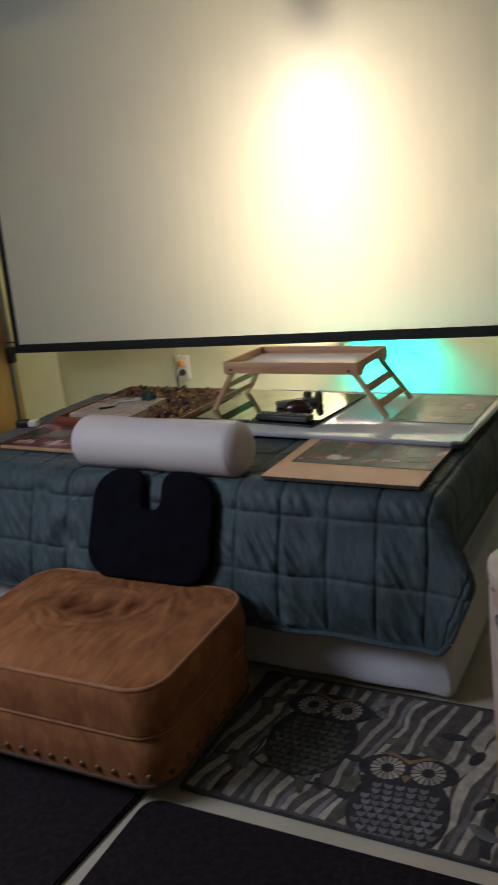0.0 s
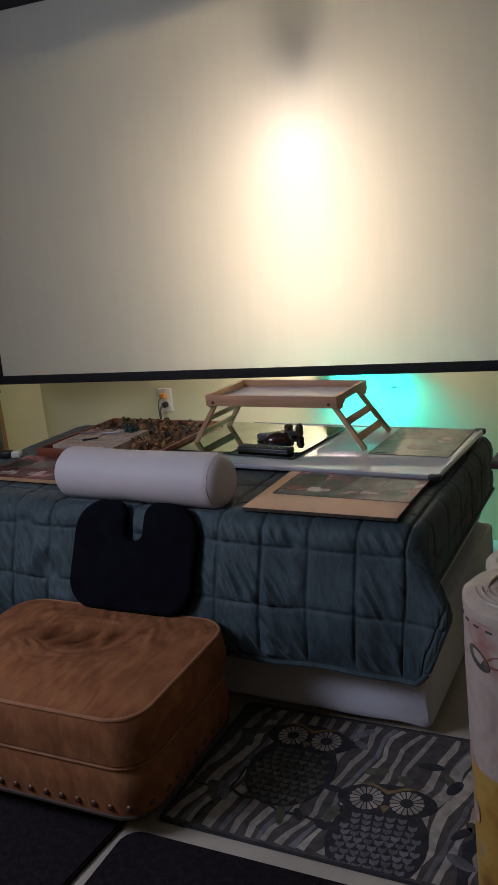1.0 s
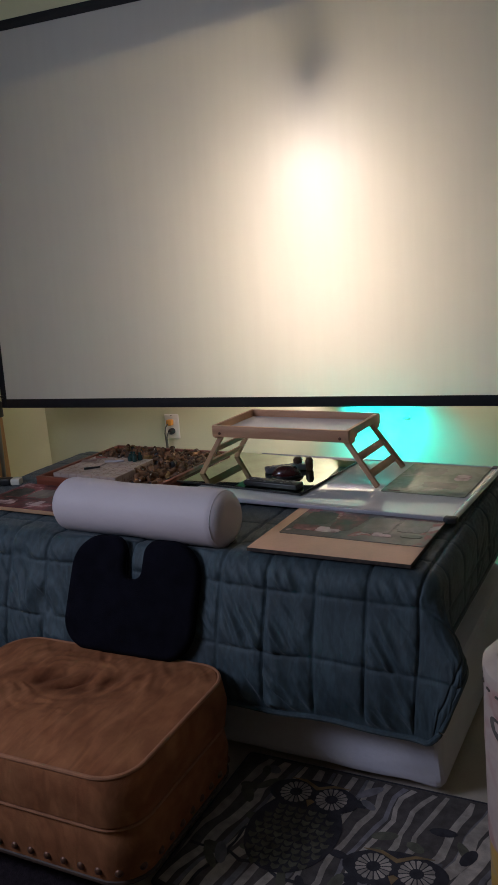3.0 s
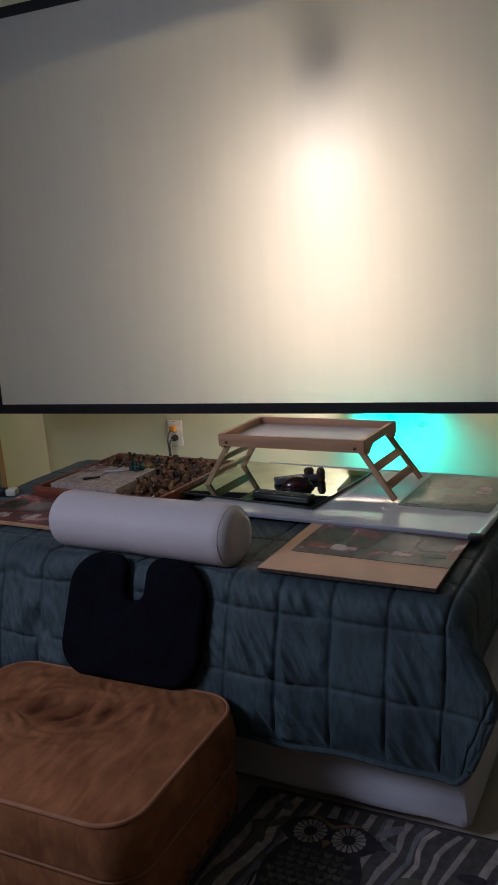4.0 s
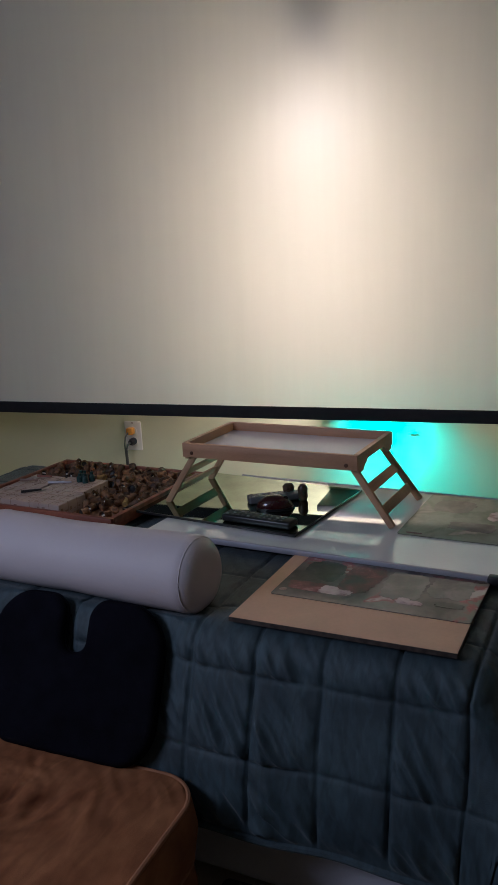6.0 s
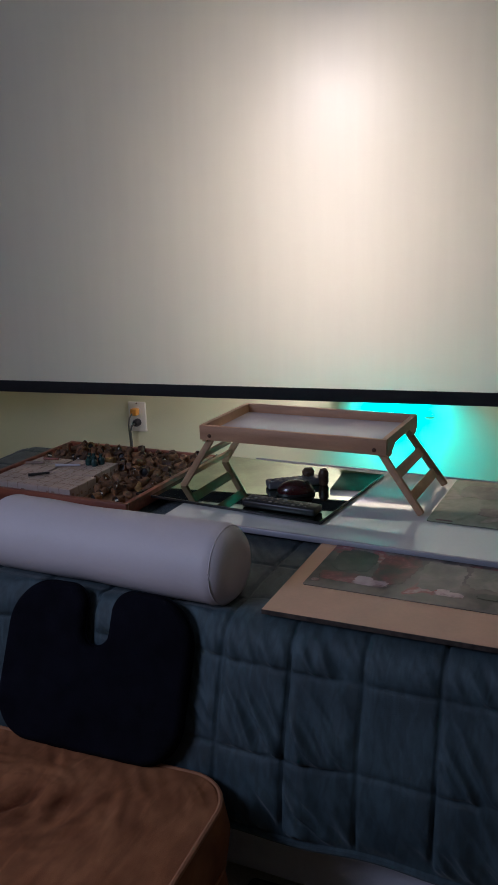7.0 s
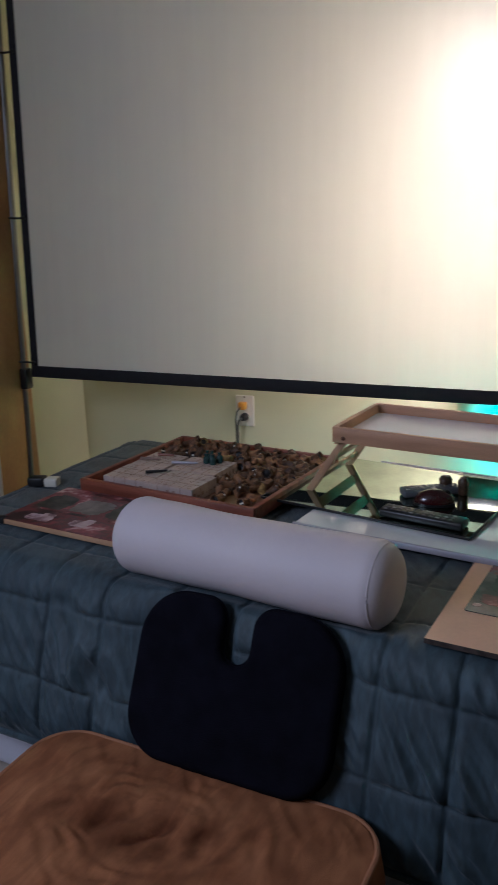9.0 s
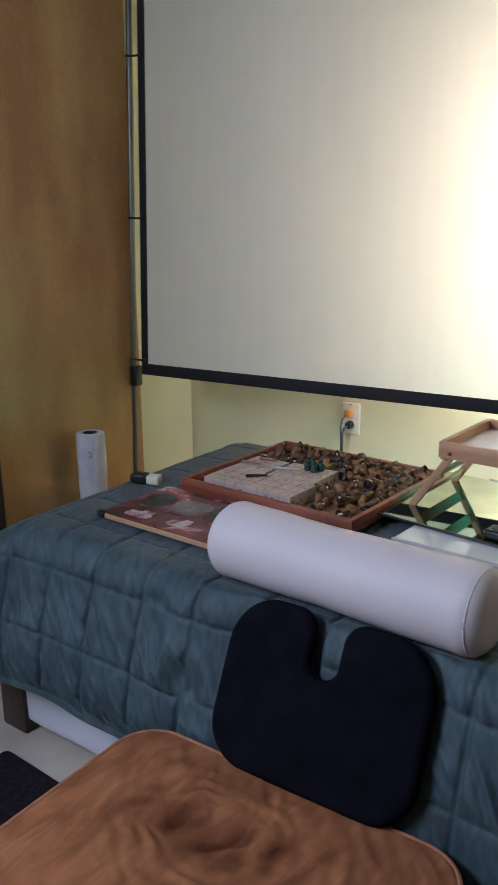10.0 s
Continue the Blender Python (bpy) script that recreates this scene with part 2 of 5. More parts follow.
M = dict(
    wall=mat("wall_paint", (0.69, 0.665, 0.415), 0.7, vary=0.05, scale=2.5, bump=0.12, bscale=220),
    ceiling=mat("ceiling_paint", (0.75, 0.75, 0.72), 0.8, vary=0.04, scale=3, bump=0.15),
    floor=mat("beige_floor", (0.52, 0.45, 0.37), 0.45, vary=0.12, scale=6, bump=0.08),
    mat_dark=mat("dark_mat", (0.015, 0.0095, 0.013), 0.9, vary=0.5, scale=60, bump=0.9, bscale=260, spec=0.2),
    door=mat("varnished_wood", (0.56, 0.345, 0.125), 0.30, scale=2.2, stretch=(2.2, 2.2, 0.9), dark=(0.38, 0.185, 0.07), bump=0.08, bscale=60),
    darkwood=mat("dark_wood", (0.05, 0.028, 0.018), 0.5, vary=0.3, stretch=(6, 6, 1)),
    screen=screen_mat(),
    black=mat("black_border", (0.012, 0.012, 0.014), 0.75, vary=0.2, scale=30, bump=0.2, bscale=500),
    metal=mat("brushed_metal", (0.22, 0.22, 0.21), 0.40, 1.0, vary=0.1, scale=20, stretch=(1, 1, 0.1)),
    sheet=mat("white_sheet", (0.66, 0.64, 0.70), 0.8, vary=0.06, scale=5, bump=0.25, bscale=90),
    quilt=nap(mat("quilt_velvet", (0.047, 0.077, 0.090), 0.60, scale=10, sheen=0.18, dark=(0.023, 0.042, 0.053), bump=0.35, bscale=600), (0, -30, 0), (62, 26, 15), 0.80, 1.32, 0.10, 0.004),
    bolster=mat("white_vinyl", (0.60, 0.53, 0.545), 0.58, vary=0.03, scale=5, bump=0.05, bscale=150, spec=0.35),
    cushion=mat("black_mesh_fabric", (0.0046, 0.0044, 0.0082), 0.95, vary=0.3, scale=20, bump=0.4, bscale=500, spec=0.08),
    suede=nap_and_shade(nap(mat("tan_suede", (0.385, 0.155, 0.068), 0.92, scale=11, spec=0.12, dark=(0.27, 0.098, 0.042), bump=0.35, bscale=620), (0, 0, 37), (34, 9, 14), 0.80, 1.10, 0.20, 0.004), (-0.01, 0.072, 0.335), 0.19, (0.26, 0.18, 0.155)),
    piping=mat("suede_piping", (0.36, 0.15, 0.07), 0.8, vary=0.15, scale=20, bump=0.3, bscale=300),
    nail=mat("antique_nail", (0.15, 0.070, 0.042), 0.42, 0.45, vary=0.2, scale=30),
    rug=mat("rug_ground", (0.098, 0.083, 0.078), 0.95, vary=0.3, scale=40, bump=0.7, bscale=500),
    rug_pale=mat("rug_pale_wool", (0.41, 0.355, 0.31), 0.95, vary=0.25, scale=40, bump=0.7, bscale=500, rand=0.25),
    rug_grey=mat("rug_grey_wool", (0.185, 0.172, 0.185), 0.95, vary=0.25, scale=40, bump=0.7, bscale=500, rand=0.3),
    rug_black=mat("rug_black_wool", (0.040, 0.036, 0.044), 0.95, vary=0.3, scale=40, bump=0.7, bscale=500),
    rug_green=mat("rug_olive_wool", (0.115, 0.110, 0.080), 0.95, vary=0.3, scale=40, bump=0.7, bscale=500, rand=0.3),
    rug_gold=mat("rug_gold_wool", (0.26, 0.17, 0.08), 0.95, vary=0.25, scale=40, bump=0.7, bscale=500),
    board=mat("hardboard", (0.64, 0.38, 0.245), 0.5, vary=0.08, scale=8, bump=0.06),
    board_edge=mat("board_edge", (0.05, 0.035, 0.028), 0.7, vary=0.5, scale=60),
    white_gloss=mat("whiteboard_gloss", (0.82, 0.82, 0.82), 0.06, vary=0.03, scale=4, coat=1.0),
    alu=mat("aluminium_trim", (0.42, 0.41, 0.46), 0.5, 0.3, vary=0.08),
    plastic_black=mat("black_plastic", (0.013, 0.013, 0.014), 0.35, vary=0.2),
    plastic_grey=mat("grey_plastic", (0.11, 0.11, 0.12), 0.35, vary=0.1),
    plastic_red=mat("red_brown_plastic", (0.045, 0.008, 0.009), 0.22, vary=0.2, coat=0.5),
    button=mat("pale_button", (0.36, 0.36, 0.36), 0.5),
    mirror=mat("mirror_glass", (0.29, 0.36, 0.295), 0.03, 1.0, vary=0.2, scale=11),
    pine=mat("bamboo_wood", (0.54, 0.30, 0.175), 0.5, scale=4, stretch=(1, 9, 9), dark=(0.41, 0.21, 0.115), bump=0.08, bscale=80),
    pine_leg=mat("bamboo_leg_wood", (0.52, 0.31, 0.175), 0.5, scale=6, dark=(0.40, 0.22, 0.12), bump=0.08, bscale=80),
    tray_in=mat("white_laminate", (0.64, 0.61, 0.66), 0.15, vary=0.04, scale=6),
    redwood=mat("red_stained_wood", (0.30, 0.085, 0.045), 0.45, scale=6, stretch=(1, 8, 8), dark=(0.17, 0.045, 0.025), bump=0.08),
    traybed=mat("tray_bottom_wood", (0.24, 0.12, 0.065), 0.6, vary=0.25, scale=10),
    cup=mat("dry_brown_wood", (0.27, 0.125, 0.050), 0.6, scale=45, dark=(0.06, 0.028, 0.014), bump=0.5, bscale=150, rand=0.6),
    cup_yellow=mat("ochre_wood", (0.38, 0.24, 0.07), 0.7, scale=40, dark=(0.16, 0.09, 0.03), bump=0.4, rand=0.3),
    carved=mat("carved_brown_wood", (0.13, 0.070, 0.036), 0.35, scale=60, dark=(0.045, 0.024, 0.014), bump=0.5, bscale=120),
    label=mat("cream_label", (0.62, 0.60, 0.54), 0.6, vary=0.1, scale=30),
    blocks=mat("ivory_card", (0.44, 0.345, 0.30), 0.55, vary=0.10, scale=25),
    ink=mat("brown_ink", (0.26, 0.165, 0.13), 0.6, vary=0.3, scale=40),
    teal=mat("teal_glass", (0.02, 0.06, 0.055), 0.25, vary=0.3),
    outlet=mat("ivory_plastic", (0.74, 0.70, 0.58), 0.35, vary=0.03),
    orange=mat("orange_plastic", (0.62, 0.27, 0.035), 0.35, vary=0.1),
    cord=mat("grey_green_cord", (0.10, 0.10, 0.075), 0.5, vary=0.15),
    paper=mat("white_paper", (0.62, 0.62, 0.66), 0.8, vary=0.10, scale=18, bump=0.6, bscale=30),
    cream=mat("painted_cream", (0.60, 0.50, 0.42), 0.5, scale=9, dark=(0.46, 0.35, 0.30), bump=0.5, bscale=30),
    ochre=mat("painted_ochre", (0.56, 0.30, 0.045), 0.45, scale=7, dark=(0.44, 0.19, 0.03), bump=0.35, bscale=25),
    pink_red=mat("painted_dull_red", (0.36, 0.13, 0.11), 0.5, scale=13, dark=(0.22, 0.08, 0.07), bump=0.3, bscale=30),
    pink=mat("painted_pink", (0.56, 0.42, 0.37), 0.5, scale=13, dark=(0.28, 0.15, 0.13), bump=0.4, bscale=25),
    grey=mat("painted_grey", (0.16, 0.14, 0.12), 0.55, scale=26, dark=(0.07, 0.06, 0.05), bump=0.5, bscale=45),
)


def glossy_print(name, stops, rough=0.1, scale=4.0):
    """A laminated picture: blotches of several colours under a glossy skin."""
    m = bpy.data.materials.new(name)
    m.use_nodes = True
    N, L = m.node_tree.nodes, m.node_tree.links
    b = N["Principled BSDF"]
    b.inputs["Roughness"].default_value, b.inputs["Coat Weight"].default_value, b.inputs["Coat Roughness"].default_value = 0.6, 0.50, rough
    tc, n, r, n2, mx = N.new("ShaderNodeTexCoord"), N.new("ShaderNodeTexNoise"), N.new("ShaderNodeValToRGB"), N.new("ShaderNodeTexNoise"), N.new("ShaderNodeMath")
    n.inputs["Scale"].default_value, n.inputs["Detail"].default_value, n.inputs["Distortion"].default_value = scale, 3, 0.6
    n2.inputs["Scale"].default_value = scale * 7
    mx.operation = "MULTIPLY_ADD"
    mx.inputs[1].default_value = 0.16
    L.new(tc.outputs["Object"], n.inputs[0]), L.new(tc.outputs["Object"], n2.inputs[0])
    L.new(n2.outputs[0], mx.inputs[0]), L.new(n.outputs[0], mx.inputs[2]), L.new(mx.outputs[0], r.inputs[0])
    el = r.color_ramp.elements
    while len(el) < len(stops):
        el.new(0.5)
    for e, (p, c) in zip(el, stops):
        e.position, e.color = p, (*c, 1)
    L.new(r.outputs[0], b.inputs["Base Color"])
    return m


M["print_red"] = glossy_print("red_print", [(0.45, (0.035, 0.012, 0.013)), (0.55, (0.16, 0.026, 0.032)), (0.61, (0.09, 0.036, 0.036)), (0.69, (0.26, 0.05, 0.06)), (0.75, (0.55, 0.36, 0.36))], 0.12, 9)
M["print_grey"] = glossy_print("olive_print", [(0.46, (0.028, 0.022, 0.020)), (0.56, (0.095, 0.076, 0.068)), (0.66, (0.15, 0.115, 0.105)), (0.71, (0.24, 0.035, 0.036)), (0.77, (0.50, 0.38, 0.37))], 0.10, 8)
M["print_green"] = glossy_print("sage_print", [(0.46, (0.11, 0.13, 0.09)), (0.58, (0.22, 0.25, 0.19)), (0.68, (0.16, 0.175, 0.125)), (0.77, (0.38, 0.33, 0.28))], 0.08, 7)

M["drum_swirl"] = glossy_print("painted_swirls", [(0.42, (0.20, 0.165, 0.14)), (0.52, (0.46, 0.33, 0.29)), (0.62, (0.56, 0.44, 0.38)), (0.76, (0.40, 0.16, 0.14))], 0.4, 7)
M["drum_body"] = glossy_print("painted_ochre_streaks", [(0.40, (0.30, 0.12, 0.03)), (0.54, (0.52, 0.27, 0.045)), (0.66, (0.58, 0.34, 0.07)), (0.78, (0.34, 0.26, 0.20))], 0.4, 8)


# ---- mesh tools ----
def smooth(a, b, x):
    x = max(0.0, min(1.0, (x - a) / (b - a)))
    return x * x * (3 - 2 * x)


def thing(name, label, category, loc=(0, 0, 0), rz=0.0, group="", kind="", m=None):
    ob = new(name)
    ob.empty_display_size = 0.05
    ob.matrix_world = m if m is not None else pose(*loc, 0, 0, rz)
    return tagged(ob, label, category, group, kind)


def part(name, bm, material, parent=None, label="", smooth=True):
    me = bpy.data.meshes.new(name)
    bm.to_mesh(me)
    bm.free()
    for mm in (material if isinstance(material, (list, tuple)) else [material]):
        me.materials.append(mm)
    if smooth:
        me.polygons.foreach_set("use_smooth", [True] * len(me.polygons))
        me.set_sharp_from_angle(angle=radians(40))
    ob = new(name, me)
    if parent:
        ob.parent = parent
    return tagged(ob, label)


def box(x0, y0, z0, x1, y1, z1, bevel=0.0, seg=2, bm=None):
    own = bmesh.new()
    bmesh.ops.create_cube(own, size=1)
    for v in own.verts:
        v.co = Vector(((x0 + x1) / 2 + v.co.x * (x1 - x0), (y0 + y1) / 2 + v.co.y * (y1 - y0), (z0 + z1) / 2 + v.co.z * (z1 - z0)))
    if bevel:
        bmesh.ops.bevel(own, geom=own.edges[:], offset=bevel, segments=seg, affect="EDGES", profile=0.5)
    return merge(bm, own)


def merge(bm, own):
    if bm is None:
        return own
    me = bpy.data.meshes.new("tmp")
    own.to_mesh(me)
    bm.from_mesh(me)
    own.free()
    bpy.data.meshes.remove(me)
    return bm


def turned(profile, seg=24, m=Matrix(), bm=None, close=True):
    """A body of revolution about z from rows of (radius, z)."""
    own = bmesh.new()
    rings = [[own.verts.new(m @ Vector((r * math.cos(2 * math.pi * i / seg), r * math.sin(2 * math.pi * i / seg), z))) for i in range(seg)] for r, z in profile]
    for a, b in zip(rings, rings[1:]):
        for i in range(seg):
            own.faces.new((a[i], a[(i + 1) % seg], b[(i + 1) % seg], b[i]))
    if close:
        own.faces.new(rings[0][::-1]), own.faces.new(rings[-1])
    return merge(bm, own)


def rod(p0, p1, r, seg=12, bm=None, r1=None):
    p0, p1 = Vector(p0), Vector(p1)
    m = Matrix.Translation(p0) @ (p1 - p0).to_track_quat("Z", "Y").to_matrix().to_4x4()
    return turned([(r, 0), (r1 or r, (p1 - p0).length)], seg, m, bm)


def beam(p0, p1, w, d, across=(0, 1, 0), bevel=0.0, bm=None):
    """A bar of cross-section w x d from p0 to p1; d is measured along across."""
    p0, p1 = Vector(p0), Vector(p1)
    z = (p1 - p0).normalized()
    y = (Vector(across) - z * z.dot(Vector(across))).normalized()
    x = y.cross(z)
    m = Matrix((x, y, z)).transposed().to_4x4()
    m.translation = p0
    own = box(-w / 2, -d / 2, 0, w / 2, d / 2, (p1 - p0).length, bevel)
    bmesh.ops.transform(own, matrix=m, verts=own.verts[:])
    return merge(bm, own)


def tube(points, r, seg=8, bm=None):
    """A tube along a line of points."""
    pts = [Vector(p) for p in points]
    own = bmesh.new()
    rings = []
    for i, p in enumerate(pts):
        d = (pts[min(i + 1, len(pts) - 1)] - pts[max(i - 1, 0)]).normalized()
        q = d.to_track_quat("Z", "Y")
        rings.append([own.verts.new(p + q @ Vector((r * math.cos(2 * math.pi * k / seg), r * math.sin(2 * math.pi * k / seg), 0))) for k in range(seg)])
    for a, b in zip(rings, rings[1:]):
        for k in range(seg):
            own.faces.new((a[k], a[(k + 1) % seg], b[(k + 1) % seg], b[k]))
    if (pts[0] - pts[-1]).length > 1e-6:
        own.faces.new(rings[0][::-1]), own.faces.new(rings[-1])
    return merge(bm, own)


def slab(outline, z0, z1, bm=None, bevel=0.0):
    """A flat plate with the given outline of (x, y)."""
    own = bmesh.new()
    vs = [own.verts.new((x, y, z0)) for x, y in outline]
    f = own.faces.new(vs)
    r = bmesh.ops.extrude_face_region(own, geom=[f])
    for v in r["geom"]:
        if isinstance(v, bmesh.types.BMVert):
            v.co.z = z1
    bmesh.ops.recalc_face_normals(own, faces=own.faces[:])
    if bevel:
        bmesh.ops.bevel(own, geom=[e for e in own.edges if abs(e.verts[0].co.z - z1) < 1e-6 and abs(e.verts[1].co.z - z1) < 1e-6], offset=bevel, segments=2, affect="EDGES")
    return merge(bm, own)


def upright(bm):
    """Stands a flat plate up against a wall."""
    bmesh.ops.transform(bm, matrix=Matrix.Rotation(radians(90), 4, "X"), verts=bm.verts[:])
    return bm


def round_rect(x0, y0, x1, y1, r, n=6):
    pts = []
    for cx, cy, a in ((x1 - r, y1 - r, 0), (x0 + r, y1 - r, 90), (x0 + r, y0 + r, 180), (x1 - r, y0 + r, 270)):
        pts += [(cx + r * math.cos(radians(a + 90 * i / n)), cy + r * math.sin(radians(a + 90 * i / n))) for i in range(n + 1)]
    return pts


def disc(cx, cy, rx, ry=None, n=24, rot=0.0):
    ry = ry or rx
    c, s = math.cos(rot), math.sin(rot)
    return [(cx + rx * math.cos(a) * c - ry * math.sin(a) * s, cy + rx * math.cos(a) * s + ry * math.sin(a) * c) for a in (2 * math.pi * i / n for i in range(n))]


def structure(name, bm, material, label, category, m=None, smooth=False):
    ob = part(name, bm, material, None, "", smooth)
    if m is not None:
        ob.matrix_world = m
    return tagged(ob, label, category, "", "structure")


# ---- the room ----
structure("floor", box(-0.9, -7.0, -0.1, 5.0, 0.15, 0.0), M["floor"], "beige smooth hard floor of the room", "floor", W)
structure("ceiling", box(-0.9, -7.0, 2.62, 5.0, 0.15, 2.74), M["ceiling"], "plain white painted ceiling", "ceiling", W)
structure("wall_back", box(-0.9, 0.0, 0.0, 5.0, 0.15, 2.62), M["wall"], "pale yellow-green painted wall behind the screen", "wall", W)
bm = box(-0.9, -2.5, 0, -0.759, 0, 2.62)
box(-0.9, -7.0, 0, -0.759, -3.7, 2.62, bm=bm), box(-0.9, -3.7, 0, -0.759, -2.5, 1.30, bm=bm), box(-0.9, -3.7, 2.40, -0.759, -2.5, 2.62, bm=bm)
structure("wall_left", bm, M["wall"], "pale yellow-green painted side wall with a window", "wall", W)
structure("wall_right", box(4.86, -7.0, 0, 5.0, 0, 2.62), M["wall"], "pale yellow-green painted side wall", "wall", W)
structure("wall_rear", box(-0.759, -7.0, 0, 4.86, -6.86, 2.62), M["wall"], "pale yellow-green painted wall", "wall", W)
# beam added to cut the lamp glow near the top of the screen
bm = box(-0.759, -0.306, 2.135, 4.86, 0.0, 2.62)
for v in bm.verts:
    if v.co.z < 2.5:
        v.co.z += 0.085 * (v.co.x + 0.759)
structure("wall_soffit", bm, M["wall"], "added beam that shades the top of the screen from behind", "soffit", W)
win = structure("window_1", box(-0.87, -3.7, 1.30, -0.79, -3.64, 2.40, 0.004), M["ceiling"], "white framed window with daylight", "window", W)
for nm, bb in (("frame", (-0.87, -2.56, 1.30, -0.79, -2.5, 2.40)), ("frame", (-0.87, -3.64, 1.30, -0.79, -2.56, 1.36)), ("frame", (-0.87, -3.64, 2.34, -0.79, -2.56, 2.40))):
    part(nm, box(*bb, 0.004), M["ceiling"], win)
# varnished wooden door on the left wall, and its dark neighbour
door = structure("door_1", box(-0.758, -1.06, 0.005, -0.736, -0.352, 2.08, 0.004), M["door"], "brown varnished flat wooden door", "door", W)
part("frame", box(-0.758, -1.14, 0.0, -0.712, -1.065, 2.14, 0.003), M["darkwood"], door, "dark stained door frame")


# ---- projection screen ----
def projection_screen():
    S = thing("projection_screen", "large white cloth projection screen with black border on metal poles", "projection screen", m=W @ Matrix.Translation((0, -0.388, 0)))
    u0, u1, z0, z1, lean = -0.668, 2.14, 0.867, 2.40, 0.05
    bm = bmesh.new()
    nu, nz = 60, 36
    grid = [[bm.verts.new((u0 + (u1 - u0) * i / nu, lean * (z0 + (z1 - z0) * j / nz - 0.86) + 0.0015 * math.sin(i * 0.9) * math.sin(j * 0.35), z0 + (z1 - z0) * j / nz)) for i in range(nu + 1)] for j in range(nz + 1)]
    for j in range(nz):
        for i in range(nu):
            bm.faces.new((grid[j][i], grid[j][i + 1], grid[j + 1][i + 1], grid[j + 1][i]))
    part("cloth", bm, M["screen"], S, "white translucent screen cloth")
    w = 0.040

    def strip(a0, c0, a1, c1):
        own = box(a0, -0.004, c0, a1, 0.004, c1, 0.002)
        for v in own.verts:
            v.co.y += lean * (v.co.z - 0.86)
        return own
    part("border", strip(u0, z0 - w, u1, z0), M["black"], S, "black cloth border")
    part("border", strip(u0, z1, u1, z1 + w), M["black"], S, "black cloth border")
    part("border", strip(u0 - 0.028, z0 - w, u0, z1 + w), M["black"], S, "black cloth border")
    part("border", strip(u1, z0 - w, u1 + 0.03, z1 + w), M["black"], S, "black cloth border")
    for up in (u0 - 0.066, u1 + 0.065):
        pole = part("pole", rod((up, 0.0 + lean * -0.86, 0), (up, lean * (2.5 - 0.86), 2.5), 0.0105, 16), M["metal"], S, "round metal pole")
        part("bracket", box(up - 0.017, -0.022, z0 - 0.085, up + 0.026, 0.016, z0 - 0.010, 0.007), M["plastic_black"], pole, "black plastic corner bracket")
    for z in (0.88, 1.375, 1.90, 2.36):
        for up, ui in ((u0 - 0.066, u0 - 0.012), (u1 + 0.065, u1 + 0.01)):
            y = lean * (z - 0.86) - 0.008
            own = tube([(up - 0.014, y, z), (up, y - 0.010, z + 0.002), ((up + ui) / 2, y, z), (ui, y - 0.002, z)], 0.0035)
            part("tie", turned([(0.007, -0.004), (0.009, 0), (0.007, 0.004)], 10, Matrix.Translation((ui, y - 0.004, z)) @ Matrix.Rotation(radians(90), 4, "X"), own), M["plastic_black"], S, "black elastic tie")


projection_screen()

# hanging bulb and socket behind the cloth, and the cyan mood lamp
L = thing("pendant_lamp", "dark pendant lamp socket glowing behind the screen cloth", "lamp", m=W @ Matrix.Translation((0.845, -0.205, 1.78)))
part("socket", turned([(0.030, 0.09), (0.062, 0.12), (0.070, 0.20), (0.062, 0.30), (0.03, 0.355), (0.03, 0.36)], 20), M["plastic_grey"], L)
L = thing("mood_lamp", "small cyan mood light behind the screen with an added light-blocking plate", "lamp", m=W @ Matrix.Translation((0.94, 0.0, 0.862)))
# unseen plate added to keep the warm lamps off the wall below
part("housing", box(-0.17, -0.20, -0.005, 0.17, 0.0, 0.02, 0.004), M["plastic_grey"], L)

# ---- bed and quilt ----
XL, XR, YF, YB, ZT = -2.63, -0.665, 2.15, 3.10, 0.625
BED = Matrix.Translation((XR, YF, 0)) @ Matrix.Rotation(radians(2.2), 4, "Z") @ Matrix.Translation((-XR, -YF, 0))   # the bed stands slightly askew
bed = thing("bed", "low bed with white fitted sheet under a quilt", "bed", m=BED @ Matrix.Translation((XL, YF, 0)))
part("mattress", box(0.12, 0.02, 0.30, XR - XL - 0.02, YB - YF, ZT - 0.012, 0.04, 4), M["sheet"], bed, "mattress under the quilt")
bm = box(0.0, 0, 0.03, XR - XL + 0.018, YB - YF, 0.30, 0.022, 3)
bmesh.ops.subdivide_edges(bm, edges=bm.edges[:], cuts=24, use_grid_fill=True)
for v in bm.verts:
    near = smooth(0.30, 0.05, XR - XL - v.co.x)
    v.co += Vector((0, 1, 0)) * (0.006 * noise.noise(v.co * Vector((7, 3, 3))) + 0.007 * near * math.sin(v.co.x * 60 + v.co.z * 45))
part("box_spring", bm, M["sheet"], bed, "white sheet wrapped base")
for fy in (0.06, YB - YF - 0.1):
    part("leg", box(XR - XL - 0.09, fy, 0, XR - XL - 0.045, fy + 0.045, 0.035, 0.004), M["darkwood"], bed)
    part("leg", box(0.03, fy - 0.075, 0, 0.13, fy + 0.02, 0.145, 0.008), M["darkwood"], bed, "thick dark wooden corner leg")


def wrap(e, r=0.055):
    """Cloth over a rounded edge: distance past the edge to (outward, down)."""
    if e <= 0:
        return 0.0, 0.0
    a = e / r
    if a < math.pi / 2:
        return r * math.sin(a), r * (1 - math.cos(a))
    return r, r + (e - r * math.pi / 2)


